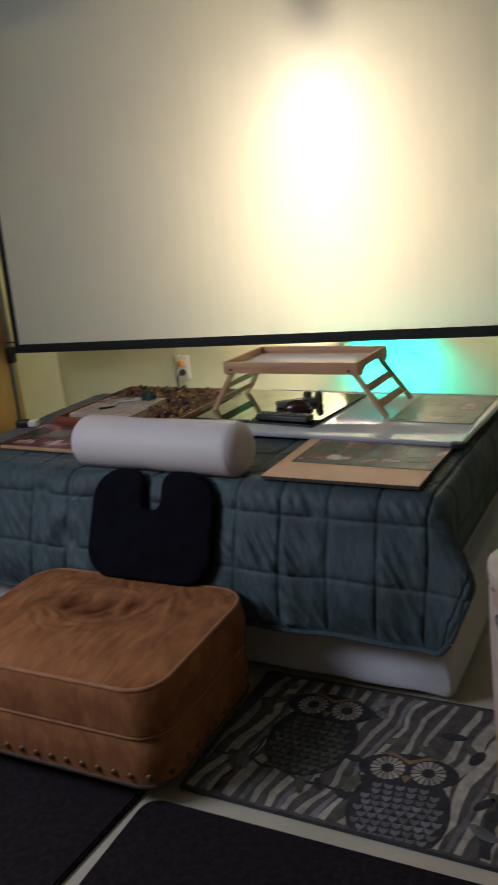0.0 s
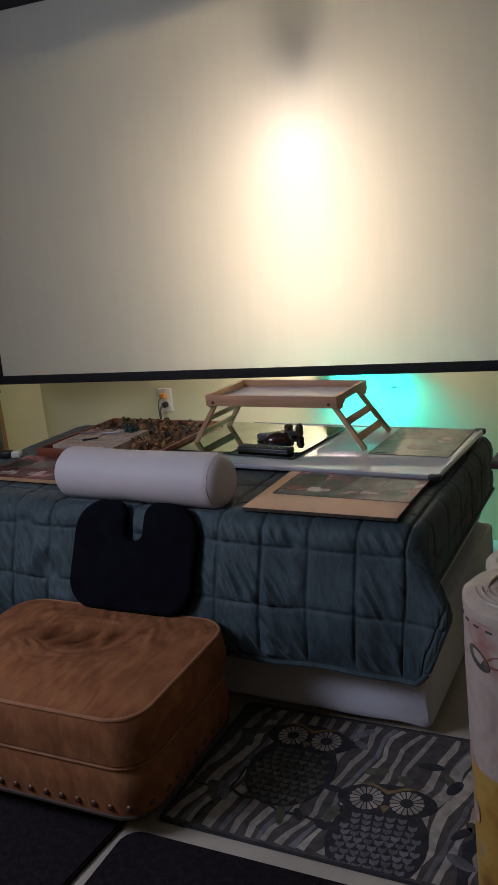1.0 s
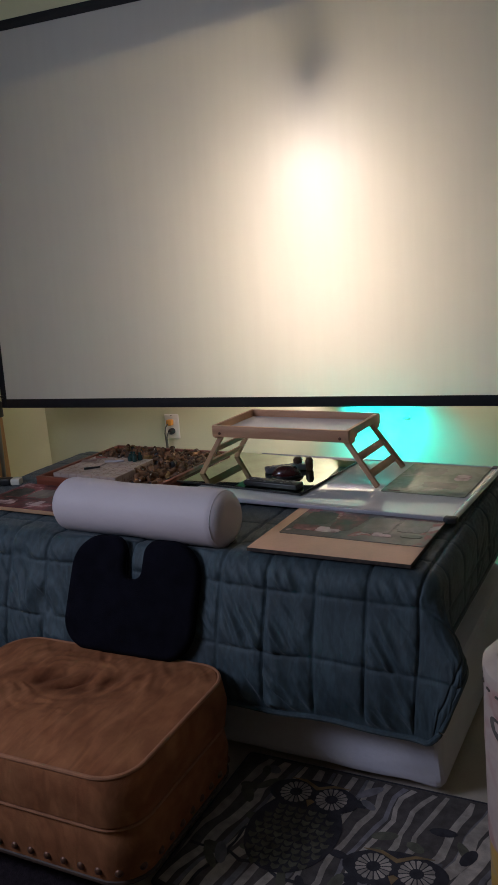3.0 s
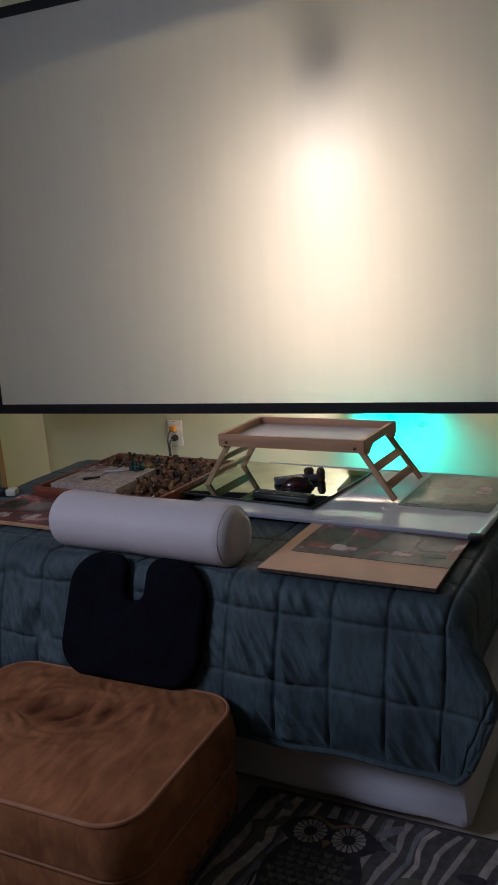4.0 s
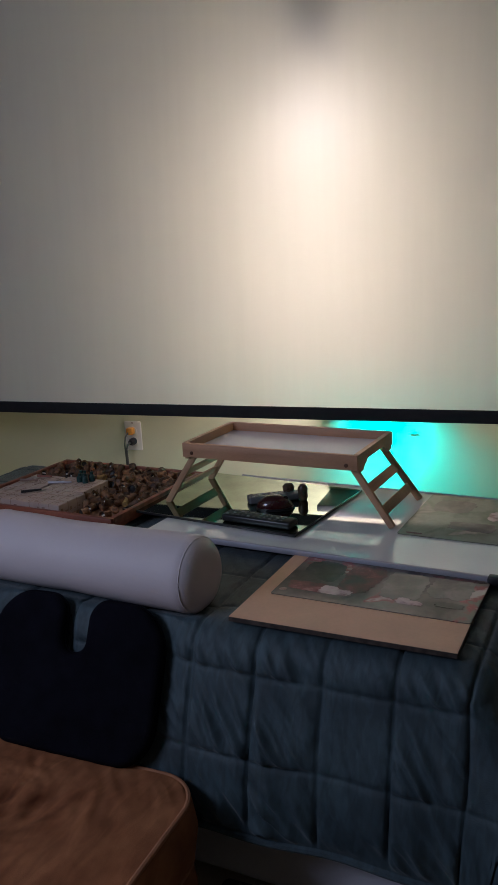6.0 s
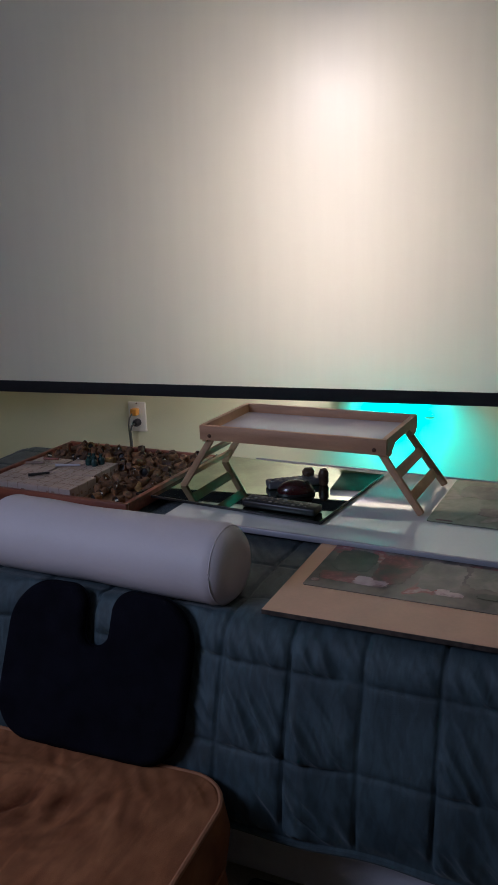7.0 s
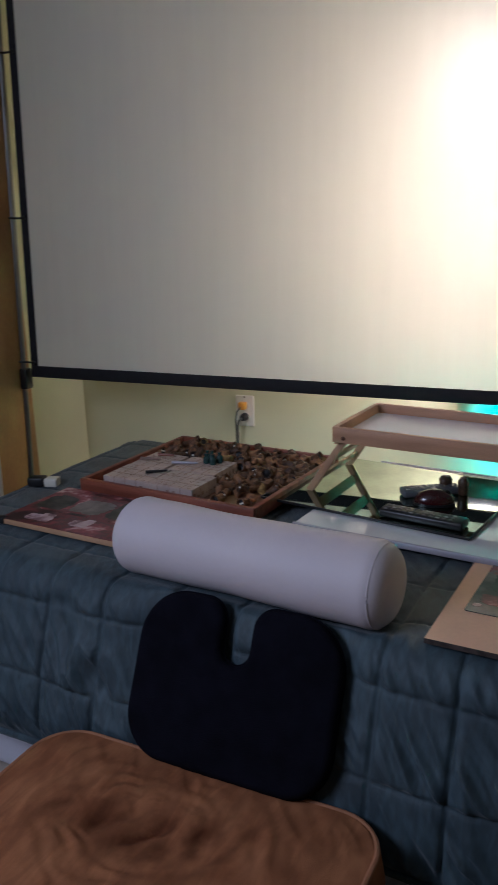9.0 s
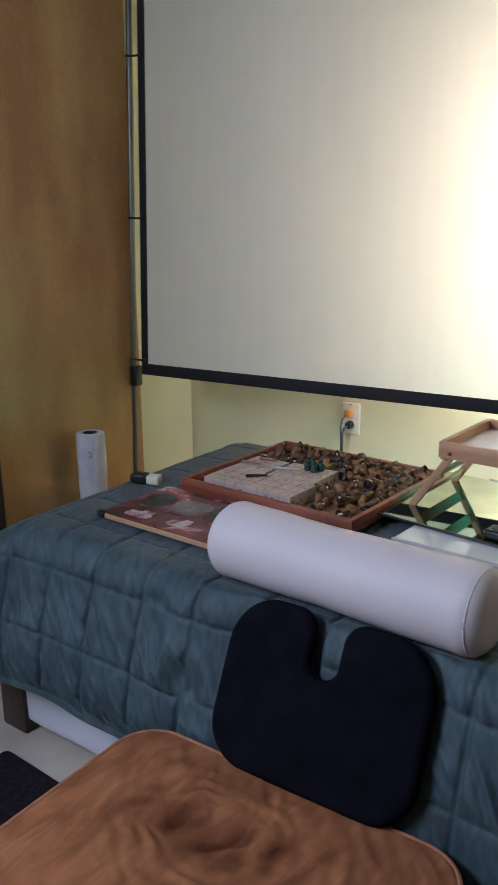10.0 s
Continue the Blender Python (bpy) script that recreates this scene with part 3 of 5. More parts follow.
def quilt():
    r, rl = 0.055, 0.20
    xe0, xe1, yf = XL + rl + 0.01, XR - r + 0.02, YF + r - 0.02
    over_l, over_r, over_f = 0.34, 0.23, 0.425
    step = 0.0042
    cell_t = 0.158
    ns, nt = int((xe1 - xe0 + over_l + over_r) / step), int((YB - 0.02 - yf + over_f) / step)
    verts, faces = [], []
    for j in range(nt + 1):
        t = YB - 0.02 - (YB - 0.02 - yf + over_f) * j / nt
        ef = yf - t
        for i in range(ns + 1):
            s = xe0 - over_l + (xe1 - xe0 + over_l + over_r) * i / ns
            er, el = s - xe1, xe0 - s
            ef = yf - t
            # rounded corner of the cloth
            va, vb = er - over_r + 0.13, ef - over_f + 0.13
            if va > 0 and vb > 0:
                f = max(va, vb) / math.hypot(va, vb)
                er, ef = over_r - 0.13 + va * f, over_f - 0.13 + vb * f
            # flat quilted panels between narrow stitched grooves
            sw = 0.004 * noise.noise(Vector((s * 3, t * 6, 9.0)))
            cs, ct = (s + sw + 1.24) / (0.140 if s + sw > -1.24 else 0.153), (ef + 0.5 * sw + 0.054) / cell_t
            fs, ft = abs((cs % 1.0) - 0.5) * 2, abs((ct % 1.0) - 0.5) * 2
            pucker = noise.noise(Vector((s * 70, t * 70, 0.4))) * max(fs, ft) ** 6
            puff = 0.0036 * (1 - fs ** 9) * (1 - ft ** 18) - 0.0080 * max(fs ** 40, 0.22 * ft ** 44) + 0.0014 * pucker * (1 - smooth(-0.02, 0.03, er))
            y_out, down = wrap(ef)
            e = max(er, el, 0.0)
            side = 1 if er > el else -1
            re = r if side > 0 else rl
            x = min(max(s, xe0), xe1)
            a = min(max(ef, 0) / r, math.pi / 2)
            p = Vector((x, (yf - y_out) if ef > 0 else t, ZT + 0.006 - down))
            nrm = Vector((0, -math.sin(a), math.cos(a)))
            if e > 0:
                # side of the bed; past the corner the spare cloth stands out as one soft fold
                g = max(ef, 0.0)
                rho, phi = math.hypot(e, g), math.atan2(g, e)
                rq = re * math.cos(phi) ** 2 + r * math.sin(phi) ** 2
                low_e = e * (1 - 0.7 * smooth(0.1, 0.42, g))
                o, dn = wrap(math.hypot(low_e, g), rq)
                spare = max(0.0, rho - rq * math.pi / 2)
                al = radians(27 if side > 0 else 22) * math.sin(2 * phi) * (1 - 0.45 * smooth(0.2, 0.5, g))
                b = min(rho / rq, math.pi / 2)
                fold = Vector((side * 0.98, -0.18, 0)) * ((min(spare, 0.15) + 0.10 * max(0.0, spare - 0.15)) * math.sin(al) * (1.25 if side > 0 else 1.0))
                p = Vector((x + side * o * math.cos(phi), (yf if ef > 0 else t) - o * math.sin(phi), ZT + 0.006 - dn + spare * (1 - math.cos(al)))) + fold
                nrm = Vector((side * math.cos(phi) * math.sin(b), -math.sin(phi) * math.sin(b), math.cos(b)))
            hung = smooth(0.03, 0.12, max(ef, e))
            q, along = s * 0.82 + t * 0.57, s * 0.57 - t * 0.82
            low = (0.25 + 0.75 * smooth(0.05, 0.6, ct % 1.0)) * (1 - ft ** 10) * (1 - fs ** 12)
            lines = (1 - abs(noise.noise(Vector((q * 31, along * 5.5, 3.1)))) * 2.6) * low
            fine = 1 - 2.4 * abs(noise.noise(Vector((q * 52, along * 9, 7.7))))
            area = 0.5 + 0.5 * noise.noise(Vector((s * 5, t * 5, 5.0)))
            broad = noise.noise(Vector((s * 5, t * 3, 1.0)))
            edge = smooth(over_f, over_f - 0.035, ef) * (smooth(over_r, over_r - 0.03, er) if er > 0 else 1)
            p += nrm * edge * (puff + hung * (1 - 0.75 * smooth(0.0, 0.05, e)) * (0.036 * lines * area * area + 0.007 * fine * area * low + 0.004 * broad) + (1 - hung) * 0.003 * (broad + fine * 0.4))
            # outward flare of the hanging front
            flare = smooth(0.0, 0.36, ef)
            p.y -= flare * (0.078 + 0.006 * math.sin(s * 9.0) + 0.004 * math.sin(s * 23.0 + 1))
            # pressed down under the bolster
            if ef < 0.03:
                p.z -= 0.013 * smooth(0.36, 0.27, abs(s + 1.565)) * smooth(0.075, 0.02, abs(t - 2.22))
            # pressed in behind the seat cushion
            p.y += 0.030 * smooth(0.30, 0.16, abs(s + 1.51)) * smooth(0.015, 0.06, abs(s + 1.517)) * smooth(0.0, 0.06, ef) * smooth(0.34, 0.18, ef)
            p.z = max(p.z, 0.02)
            verts.append(p)
    for j in range(nt):
        for i in range(ns):
            a = j * (ns + 1) + i
            faces.append((a, a + ns + 1, a + ns + 2, a + 1))
    me = bpy.data.meshes.new("quilt")
    me.from_pydata(verts, [], faces)
    me.materials.append(M["quilt"])
    me.polygons.foreach_set("use_smooth", [True] * len(me.polygons))
    ob = new("quilt", me)
    ob.matrix_world = BED
    tagged(ob, "blue-grey quilted velvet blanket with square stitching draped over the bed", "quilt")
    row = ns + 1
    for line in ([verts[nt * row + i] for i in range(0, row, 3)], [verts[j * row + ns] for j in range(0, nt + 1, 3)], [verts[j * row] for j in range(0, nt + 1, 3)]):
        part("hem", tube(line, 0.0080, 8), M["quilt"], ob, "rolled hem")
    sol = ob.modifiers.new("thickness", "SOLIDIFY")
    sol.thickness, sol.offset = 0.008, -1
    return ob


quilt()


# ---- bolster ----
def bolster():
    ob = thing("bolster", "white vinyl bolster pillow lying along the bed edge", "pillow", m=pose(-1.561, 2.198, 0.703, 0, -0.6, -1.0))
    n, half, r, seg = 44, 0.315, 0.084, 40
    prof = []
    for i in range(9):
        a = radians(90 * i / 8)
        prof.append((0.001 + (r - 0.044) + 0.044 * math.sin(a) if i else 0.001, -half + 0.044 * (1 - math.cos(a))))
    prof.insert(1, (r - 0.046, -half))
    for i in range(1, n):
        prof.append((r - 0.0035 * math.exp(-((i / n - 0.42) / 0.16) ** 2), -half + 0.044 + (2 * half - 0.088) * i / n))
    prof += [(a, -z) for a, z in reversed(prof[:10])]
    m = Matrix.Rotation(radians(90), 4, "Y")
    own = turned(prof, seg, m)
    for v in own.verts:
        v.co += Vector((0, 1, 1)) * 0.0016 * noise.noise(v.co * 9)
    part("cover", own, M["bolster"], ob)
    for sx in (-1, 1):
        ring = [(sx * (half - 0.0255), (r - 0.0042) * math.cos(a), (r - 0.0042) * math.sin(a)) for a in (2 * math.pi * k / 40 for k in range(41))]
        part("seam", tube(ring, 0.0018, 6), M["bolster"], ob, "piped end seam")


bolster()


# ---- seat cushion ----
def seat_cushion():
    ob = thing("seat_cushion", "black U-shaped seat cushion standing on the ottoman against the quilt", "cushion", m=Matrix.Translation((-1.513, 1.976, 0.348)) @ Matrix.Rotation(radians(4), 4, "Z") @ Matrix.Rotation(radians(-25), 4, "X"))
    hw, h, nx, nw, nd = 0.218, 0.330, -0.003, 0.030, 0.090

    def arc(cx, cz, r, a0, a1, n=12):
        return [(cx + r * math.cos(radians(a0 + (a1 - a0) * i / n)), cz + r * math.sin(radians(a0 + (a1 - a0) * i / n))) for i in range(n + 1)]
    out = arc(hw - 0.09, 0.09, 0.09, -90, 0) + arc(hw - 0.10, h - 0.10, 0.10, 0, 90) + arc(nx + nw + 0.045, h - 0.045, 0.045, 90, 180)
    out += arc(nx, h - nd, nw, 0, -180) + arc(nx - nw - 0.045, h - 0.045, 0.045, 0, 90) + arc(-hw + 0.10, h - 0.10, 0.10, 90, 180) + arc(-hw + 0.09, 0.09, 0.09, 180, 270)
    pts = [Vector(p) for p in out]
    n = len(pts)
    normals = []
    for i in range(n):
        d = pts[(i + 1) % n] - pts[i - 1]
        normals.append(Vector((d.y, -d.x)).normalized())
    bm = bmesh.new()
    rings = []
    half, rr = 0.019, 0.017
    for k in range(13):
        a = radians(-90 + 180 * k / 12)
        inset, y = rr * (1 - math.cos(a)), (half - rr) * (1 if a > 0 else -1 if a < 0 else 0) + rr * math.sin(a)
        rings.append([bm.verts.new((p.x - m.x * inset, y, p.y - m.y * inset)) for p, m in zip(pts, normals)])
    for a, b in zip(rings, rings[1:]):
        for i in range(n):
            bm.faces.new((a[i], b[i], b[(i + 1) % n], a[(i + 1) % n]))
    bm.faces.new(rings[0]), bm.faces.new(rings[-1][::-1])
    bmesh.ops.recalc_face_normals(bm, faces=bm.faces[:])
    part("foam", bm, M["cushion"], ob)
    part("zip_seam", tube([(p.x + m.x * 0.001, 0, p.y + m.y * 0.001) for p, m in zip(pts + pts[:1], normals + normals[:1])], 0.0016, 6), M["cushion"], ob, "stitched edge seam")
    return ob


seat_cushion()


# ---- ottoman ----
def soft_block(hx, hy, z0, z1, rc, top_fn, nx=70, bulge=0.008, edge=0.016):
    """A cushion-like block with rounded corners; top_fn gives the relief of its top."""
    bm = bmesh.new()
    out = round_rect(-hx, -hy, hx, hy, rc, 10)
    # resample the outline evenly
    pts = []
    for (a, b), (c, d) in zip(out, out[1:] + out[:1]):
        k = max(1, int(math.hypot(c - a, d - b) / 0.008))
        pts += [(a + (c - a) * i / k, b + (d - b) * i / k) for i in range(k)]
    rows = []
    levels = [(1 - edge / hx, z0), (1.0, z0 + edge * 0.6), (1 + bulge / hx, (z0 + z1) / 2), (1.0, z1 - edge * 0.6), (1 - edge * 0.5 / hx, z1)]
    for f, z in levels:
        rows.append([bm.verts.new((x * f, y * f, z)) for x, y in pts])
    for k in range(1, 84):
        f = (1 - edge * 0.5 / hx) * (1 - k / 84) ** 0.95
        rows.append([bm.verts.new((x * f, y * f, z1 + top_fn(x * f, y * f))) for x, y in pts])
    n = len(pts)
    for a, b in zip(rows, rows[1:]):
        for i in range(n):
            bm.faces.new((a[i], a[(i + 1) % n], b[(i + 1) % n], b[i]))
    bm.faces.new(rows[0][::-1]), bm.faces.new(rows[-1])
    return bm, pts


def ottoman():
    hx, hy = 0.366, 0.263
    ob = thing("ottoman", "square tan suede ottoman with crumpled seat and nailhead trim", "ottoman", (-1.524, 1.733, 0), 4.0)

    def crown(x, y):
        """The padded top: sat-in hollows with rings of folds round them and pleats towards the back."""
        rim = min(hx - abs(x), hy - abs(y))
        base = 0.016 * smooth(0.0, 0.14, rim)
        w = Vector((x * 5, y * 5, 1.0))
        dx, dy = x + 0.010 + 0.022 * noise.noise(w), y - 0.070 + 0.022 * noise.noise(w + Vector((9, 0, 0)))
        d = math.hypot(dx * 0.80, dy * 1.08)
        dent = -0.018 * math.exp(-(d / 0.12) ** 2)
        ang = math.atan2(dy, dx)
        wob = noise.noise(Vector((2.2 * math.cos(ang), 2.2 * math.sin(ang), d * 9)))
        broken = smooth(-0.35, 0.25, noise.noise(Vector((1.6 * math.cos(ang) + 4, 1.6 * math.sin(ang), d * 14))))
        folds = 0.0019 * broken * math.sin((d + 0.030 * wob) * 175) * smooth(0.075, 0.11, d) * smooth(0.225, 0.13, d)
        q, al = x * 0.80 + y * 0.60, y * 0.80 - x * 0.60
        pleats = 0.0026 * (1 - 2.2 * abs(noise.noise(Vector((q * 30, al * 5, 2.0))))) * smooth(0.0, 0.10, dy - 0.02) * smooth(0.0, 0.05, rim)
        loose = 0.0016 * (1 - 2 * abs(noise.noise(Vector((q * 22, al * 6, 6.0))))) * smooth(0.02, 0.1, rim)
        pockets = 0.0
        # hollow: centre, half width, half length, depth, lean, bow
        for ox, oy, wd, ln, dep, lean, bow in ((-0.100, -0.012, 0.026, 0.040, 0.014, -20, 0), (-0.058, 0.032, 0.016, 0.028, 0.008, -35, 0), (-0.004, 0.002, 0.015, 0.062, 0.015, -38, 2), (0.030, -0.028, 0.022, 0.045, 0.010, -55, 0), (0.088, 0.030, 0.019, 0.055, 0.015, -14, -6), (0.045, 0.052, 0.022, 0.026, -0.012, -30, 0), (-0.045, -0.004, 0.016, 0.035, -0.008, -30, 0)):
            c, sn = math.cos(radians(lean)), math.sin(radians(lean))
            ex, ey = (dx - ox) * c + (dy - oy) * sn, (dy - oy) * c - (dx - ox) * sn
            pockets -= 0.80 * dep * math.exp(-((ex + bow * ey * ey) / wd) ** 2 - (ey / ln) ** 2)
        return base + dent + folds + pleats + loose + pockets
    bm, pts = soft_block(hx, hy, 0.213, 0.347, 0.09, crown)
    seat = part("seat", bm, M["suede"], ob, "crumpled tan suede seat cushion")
    part("piping", tube([(x * 0.985, y * 0.985, 0.344) for x, y in pts + pts[:1]], 0.0055, 8), M["piping"], seat)
    bm, pts = soft_block(hx - 0.006, hy - 0.006, 0.068, 0.215, 0.09, lambda x, y: 0.0)
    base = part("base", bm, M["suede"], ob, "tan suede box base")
    part("piping", tube([(x * 1.004, y * 1.004, 0.213) for x, y in pts + pts[:1]], 0.005, 8), M["piping"], base)
    part("hem", tube([(x * 0.998, y * 0.998, 0.073) for x, y in pts + pts[:1]], 0.006, 8), M["darkwood"], base)
    own = turned([(0.0105, 0), (0.0096, 0.0036), (0.0062, 0.0072), (0.001, 0.0082)], 10)
    nail = part("nail", own, M["nail"], base)
    total, last, first = 0.0, 0.0, True
    for (x, y), (x2, y2) in zip(pts, pts[1:] + pts[:1]):
        total += math.hypot(x2 - x, y2 - y)
        if total - last >= 0.045:
            last = total
            nrm = Vector((y2 - y, x - x2, 0)).normalized()
            m = Matrix.Translation((x * 1.004, y * 1.004, 0.102)) @ nrm.to_track_quat("Z", "Y").to_matrix().to_4x4()
            o = nail if first else new("nail", nail.data)
            o.parent = base
            o.matrix_local = m
            first = False
    for sx in (-1, 1):
        for sy in (-1, 1):
            part("foot", turned([(0.022, 0), (0.026, 0.071)], 14, Matrix.Translation((sx * (hx - 0.13), sy * (hy - 0.11), 0))), M["darkwood"], ob)


ottoman()

# ---- dark mats and the rug on the floor ----
o = part("floor_mat", slab(round_rect(-2.47, 0.6, -1.262, 1.985, 0.02), 0.0, 0.016, bevel=0.004), M["mat_dark"])
tagged(o, "dark brown-black foam mat lying on the floor", "mat", "floor mats")
o = part("floor_mat", slab(round_rect(-1.235, 0.2, -0.05, 1.535, 0.05), 0.0, 0.016, bevel=0.004), M["mat_dark"])
o.matrix_world = pose(-1.235, 1.535, 0, 0, 0, 4) @ pose(1.235, -1.535, 0)
tagged(o, "dark brown-black foam mat with rounded corner on the floor", "mat", "floor mats")


def rug():
    ob = thing("rug", "dark woven rug with round spoked motifs and pale tree stripes", "rug", (-0.725, 1.893, 0.0), 3.5)
    x0, x1, y0, y1 = -0.48, 0.50, -0.265, 0.278
    pile = part("rug_base", slab(round_rect(x0, y0, x1, y1, 0.012), 0.0, 0.007, bevel=0.003), M["rug"], ob)
    part("binding", tube([(x, y, 0.0045) for x, y in (lambda q: q + q[:1])(round_rect(x0, y0, x1, y1, 0.012))], 0.0042, 6), M["rug_black"], ob, "dark bound edge")
    rng = random.Random(5)
    zt = 0.0068

    count = [0]

    def flat(name, outline, layer, material):
        count[0] += 1
        return part(name, slab(outline, zt - 0.002, zt + 0.0004 * (layer + 1) + 0.000012 * (count[0] % 25)), material, ob, smooth=False)

    def band(x, y, x2, y2, w, wob):
        n = 12
        a, b = Vector((x, y)), Vector((x2, y2))
        d = (b - a).normalized()
        s = Vector((-d.y, d.x))
        le, ri = [], []
        for i in range(n + 1):
            c = a.lerp(b, i / n) + s * wob * noise.noise(Vector((i * 0.5, x * 9, y * 7)))
            h = w * (0.8 + 0.5 * noise.noise(Vector((i * 0.8, x * 5 + 3, 1)))) / 2
            le.append(tuple(c + s * h)), ri.append(tuple(c - s * h))
        return [(min(max(px, x0 + 0.01), x1 - 0.01), min(max(py, y0 + 0.01), y1 - 0.01)) for px, py in le + ri[::-1]]
    # pale tree stripes that run across the rug
    for k in range(19):
        x = x0 + 0.025 + k * 0.051 + rng.uniform(-0.008, 0.008)
        flat("stripe", band(x - 0.05, y0 + 0.012, x + 0.05, y1 - 0.012, rng.uniform(0.018, 0.036), 0.025), 0, M["rug_pale"])
        if k % 2:
            flat("stripe", band(x - 0.015, y0 + 0.012, x + 0.09, y1 - 0.012, rng.uniform(0.010, 0.02), 0.02), 0, M["rug_grey"])
    flat("branch", band(0.26, y0 + 0.02, 0.30, 0.12, 0.035, 0.03), 1, M["rug_black"])
    flat("branch", band(0.29, 0.10, 0.47, 0.17, 0.016, 0.02), 1, M["rug_black"])
    flat("branch", band(x0 + 0.02, -0.10, -0.02, -0.16, 0.012, 0.03), 1, M["rug_black"])
    flat("branch", band(x0 + 0.10, -0.24, x0 + 0.14, 0.05, 0.010, 0.03), 1, M["rug_black"])
    for k in range(60):
        cx, cy = rng.uniform(x0 + 0.05, x1 - 0.05), rng.uniform(y0 + 0.04, y1 - 0.04)
        pts = disc(cx, cy, rng.uniform(0.022, 0.042), rng.uniform(0.010, 0.017), 10, rng.uniform(0, 3.1))
        flat("leaf", pts, 2, (M["rug_green"], M["rug_black"], M["rug_grey"], M["rug_green"])[k % 4])
    # two large motifs
    for cx, cy, rot, body in ((-0.233, 0.050, 0, M["rug_black"]), (0.054, -0.134, 6, M["rug_grey"])):
        R2 = Matrix.Rotation(radians(rot), 2)

        def at(px, py):
            q = R2 @ Vector((px, py))
            return (cx + q.x, cy + q.y)

        def shp(pts):
            return [(min(max(a, x0 + 0.005), x1 - 0.005), min(max(b, y0 + 0.005), y1 - 0.005)) for a, b in (at(px, py) for px, py in pts)]
        flat("motif_ground", shp(disc(0, -0.035, 0.120, 0.150, 28)), 3, M["rug_black"])
        flat("motif_head", shp(disc(0, 0.105, 0.125, 0.062, 28)), 3, M["rug_black"])
        row = 0
        y = 0.045
        while y > -0.165:
            wdt = 0.100 * math.sqrt(max(0.02, 1 - ((y + 0.05) / 0.135) ** 2))
            n = max(2, int(2 * wdt / 0.024))
            for i in range(n):
                px = -wdt + 2 * wdt * (i + 0.5 + (0.25 if row % 2 else -0.25)) / n
                flat("scale", shp([(px - 0.0112, y + 0.003), (px - 0.0100, y - 0.009), (px, y - 0.0175), (px + 0.0100, y - 0.009), (px + 0.0112, y + 0.003), (px, y - 0.0015)]), 4, M["rug_grey"] if body is M["rug_grey"] else M["rug_green"])
            y -= 0.0205
            row += 1
        for ex in (-0.0505, 0.0505):
            flat("ring", shp(disc(ex, 0.105, 0.047, n=28)), 4, M["rug_black"])
            for k in range(16):
                a = 2 * math.pi * k / 16
                w = 0.150
                flat("petal", shp([(ex + r * math.cos(a + b), 0.105 + r * math.sin(a + b)) for r, b in ((0.017, -w * 0.8), (0.041, -w), (0.0435, 0), (0.041, w), (0.017, w * 0.8))]), 5, M["rug_pale"])
            flat("centre", shp(disc(ex, 0.105, 0.015, n=16)), 5, M["rug_black"])
        flat("diamond", shp([(-0.012, 0.082), (0, 0.088), (0.012, 0.082), (0, 0.058)]), 5, M["rug_gold"])
        flat("arc", shp([(-0.085, 0.160), (-0.04, 0.152), (0, 0.128), (0.04, 0.152), (0.085, 0.160), (0.04, 0.162), (0, 0.142), (-0.04, 0.162)]), 5, M["rug_gold"])


rug()


# ---- boards, prints and mirror on the bed ----
ZB = 0.640
ob = thing("hardboard_sheet", "tan hardboard sheet with dark rough edges on the quilt", "board", (-0.952, 2.320, ZB), 2.0)
part("panel", box(-0.229, -0.170, 0.0, 0.229, 0.185, 0.0105), M["board"], ob, smooth=False)
part("edge", box(-0.2292, -0.1712, 0.0005, 0.2292, -0.1702, 0.0098), M["board_edge"], ob, "dark burnt edge")
part("edge", box(0.2292, -0.170, 0.0005, 0.2302, 0.185, 0.0098), M["board_edge"], ob, "dark burnt edge")
M["patch_red"] = glossy_print("print_maroon_ink", [(0.44, (0.018, 0.008, 0.008)), (0.58, (0.085, 0.014, 0.016)), (0.70, (0.17, 0.03, 0.035)), (0.80, (0.34, 0.16, 0.16))], 0.12, 24)
M["patch_dark"] = glossy_print("print_black_ink", [(0.44, (0.008, 0.008, 0.008)), (0.60, (0.022, 0.024, 0.018)), (0.74, (0.050, 0.045, 0.040))], 0.12, 22)
M["patch_pink"] = glossy_print("print_pink_ink", [(0.46, (0.20, 0.11, 0.12)), (0.56, (0.44, 0.31, 0.32)), (0.74, (0.55, 0.42, 0.43))], 0.12, 30)
M["patch_olive"] = glossy_print("print_olive_ink", [(0.44, (0.10, 0.088, 0.080)), (0.60, (0.15, 0.128, 0.118)), (0.76, (0.22, 0.19, 0.175))], 0.12, 18)


def blot(cx, cy, rx, ry, seed, n=54):
    """The ragged outline of a printed patch, squarish like a cropped photograph."""
    out = []
    for i in range(n):
        a = 2 * math.pi * i / n
        c, d = math.cos(a), math.sin(a)
        k = 1 / (c ** 4 + d ** 4) ** 0.25
        k *= 1 + 0.16 * noise.noise(Vector((2 * c, 2 * d, seed))) + 0.14 * noise.noise(Vector((7 * c, 7 * d, seed)))
        out.append((cx + rx * k * c, cy + ry * k * d))
    return out


def patches(ob, z, rows):
    for k, (cx, cy, rx, ry, ink) in enumerate(rows):
        part("printed_patch", slab(blot(cx, cy, rx, ry, k * 2.3 + cx), z - 0.0002, z + 0.00025 + 0.00004 * k), M[ink], ob, smooth=False)


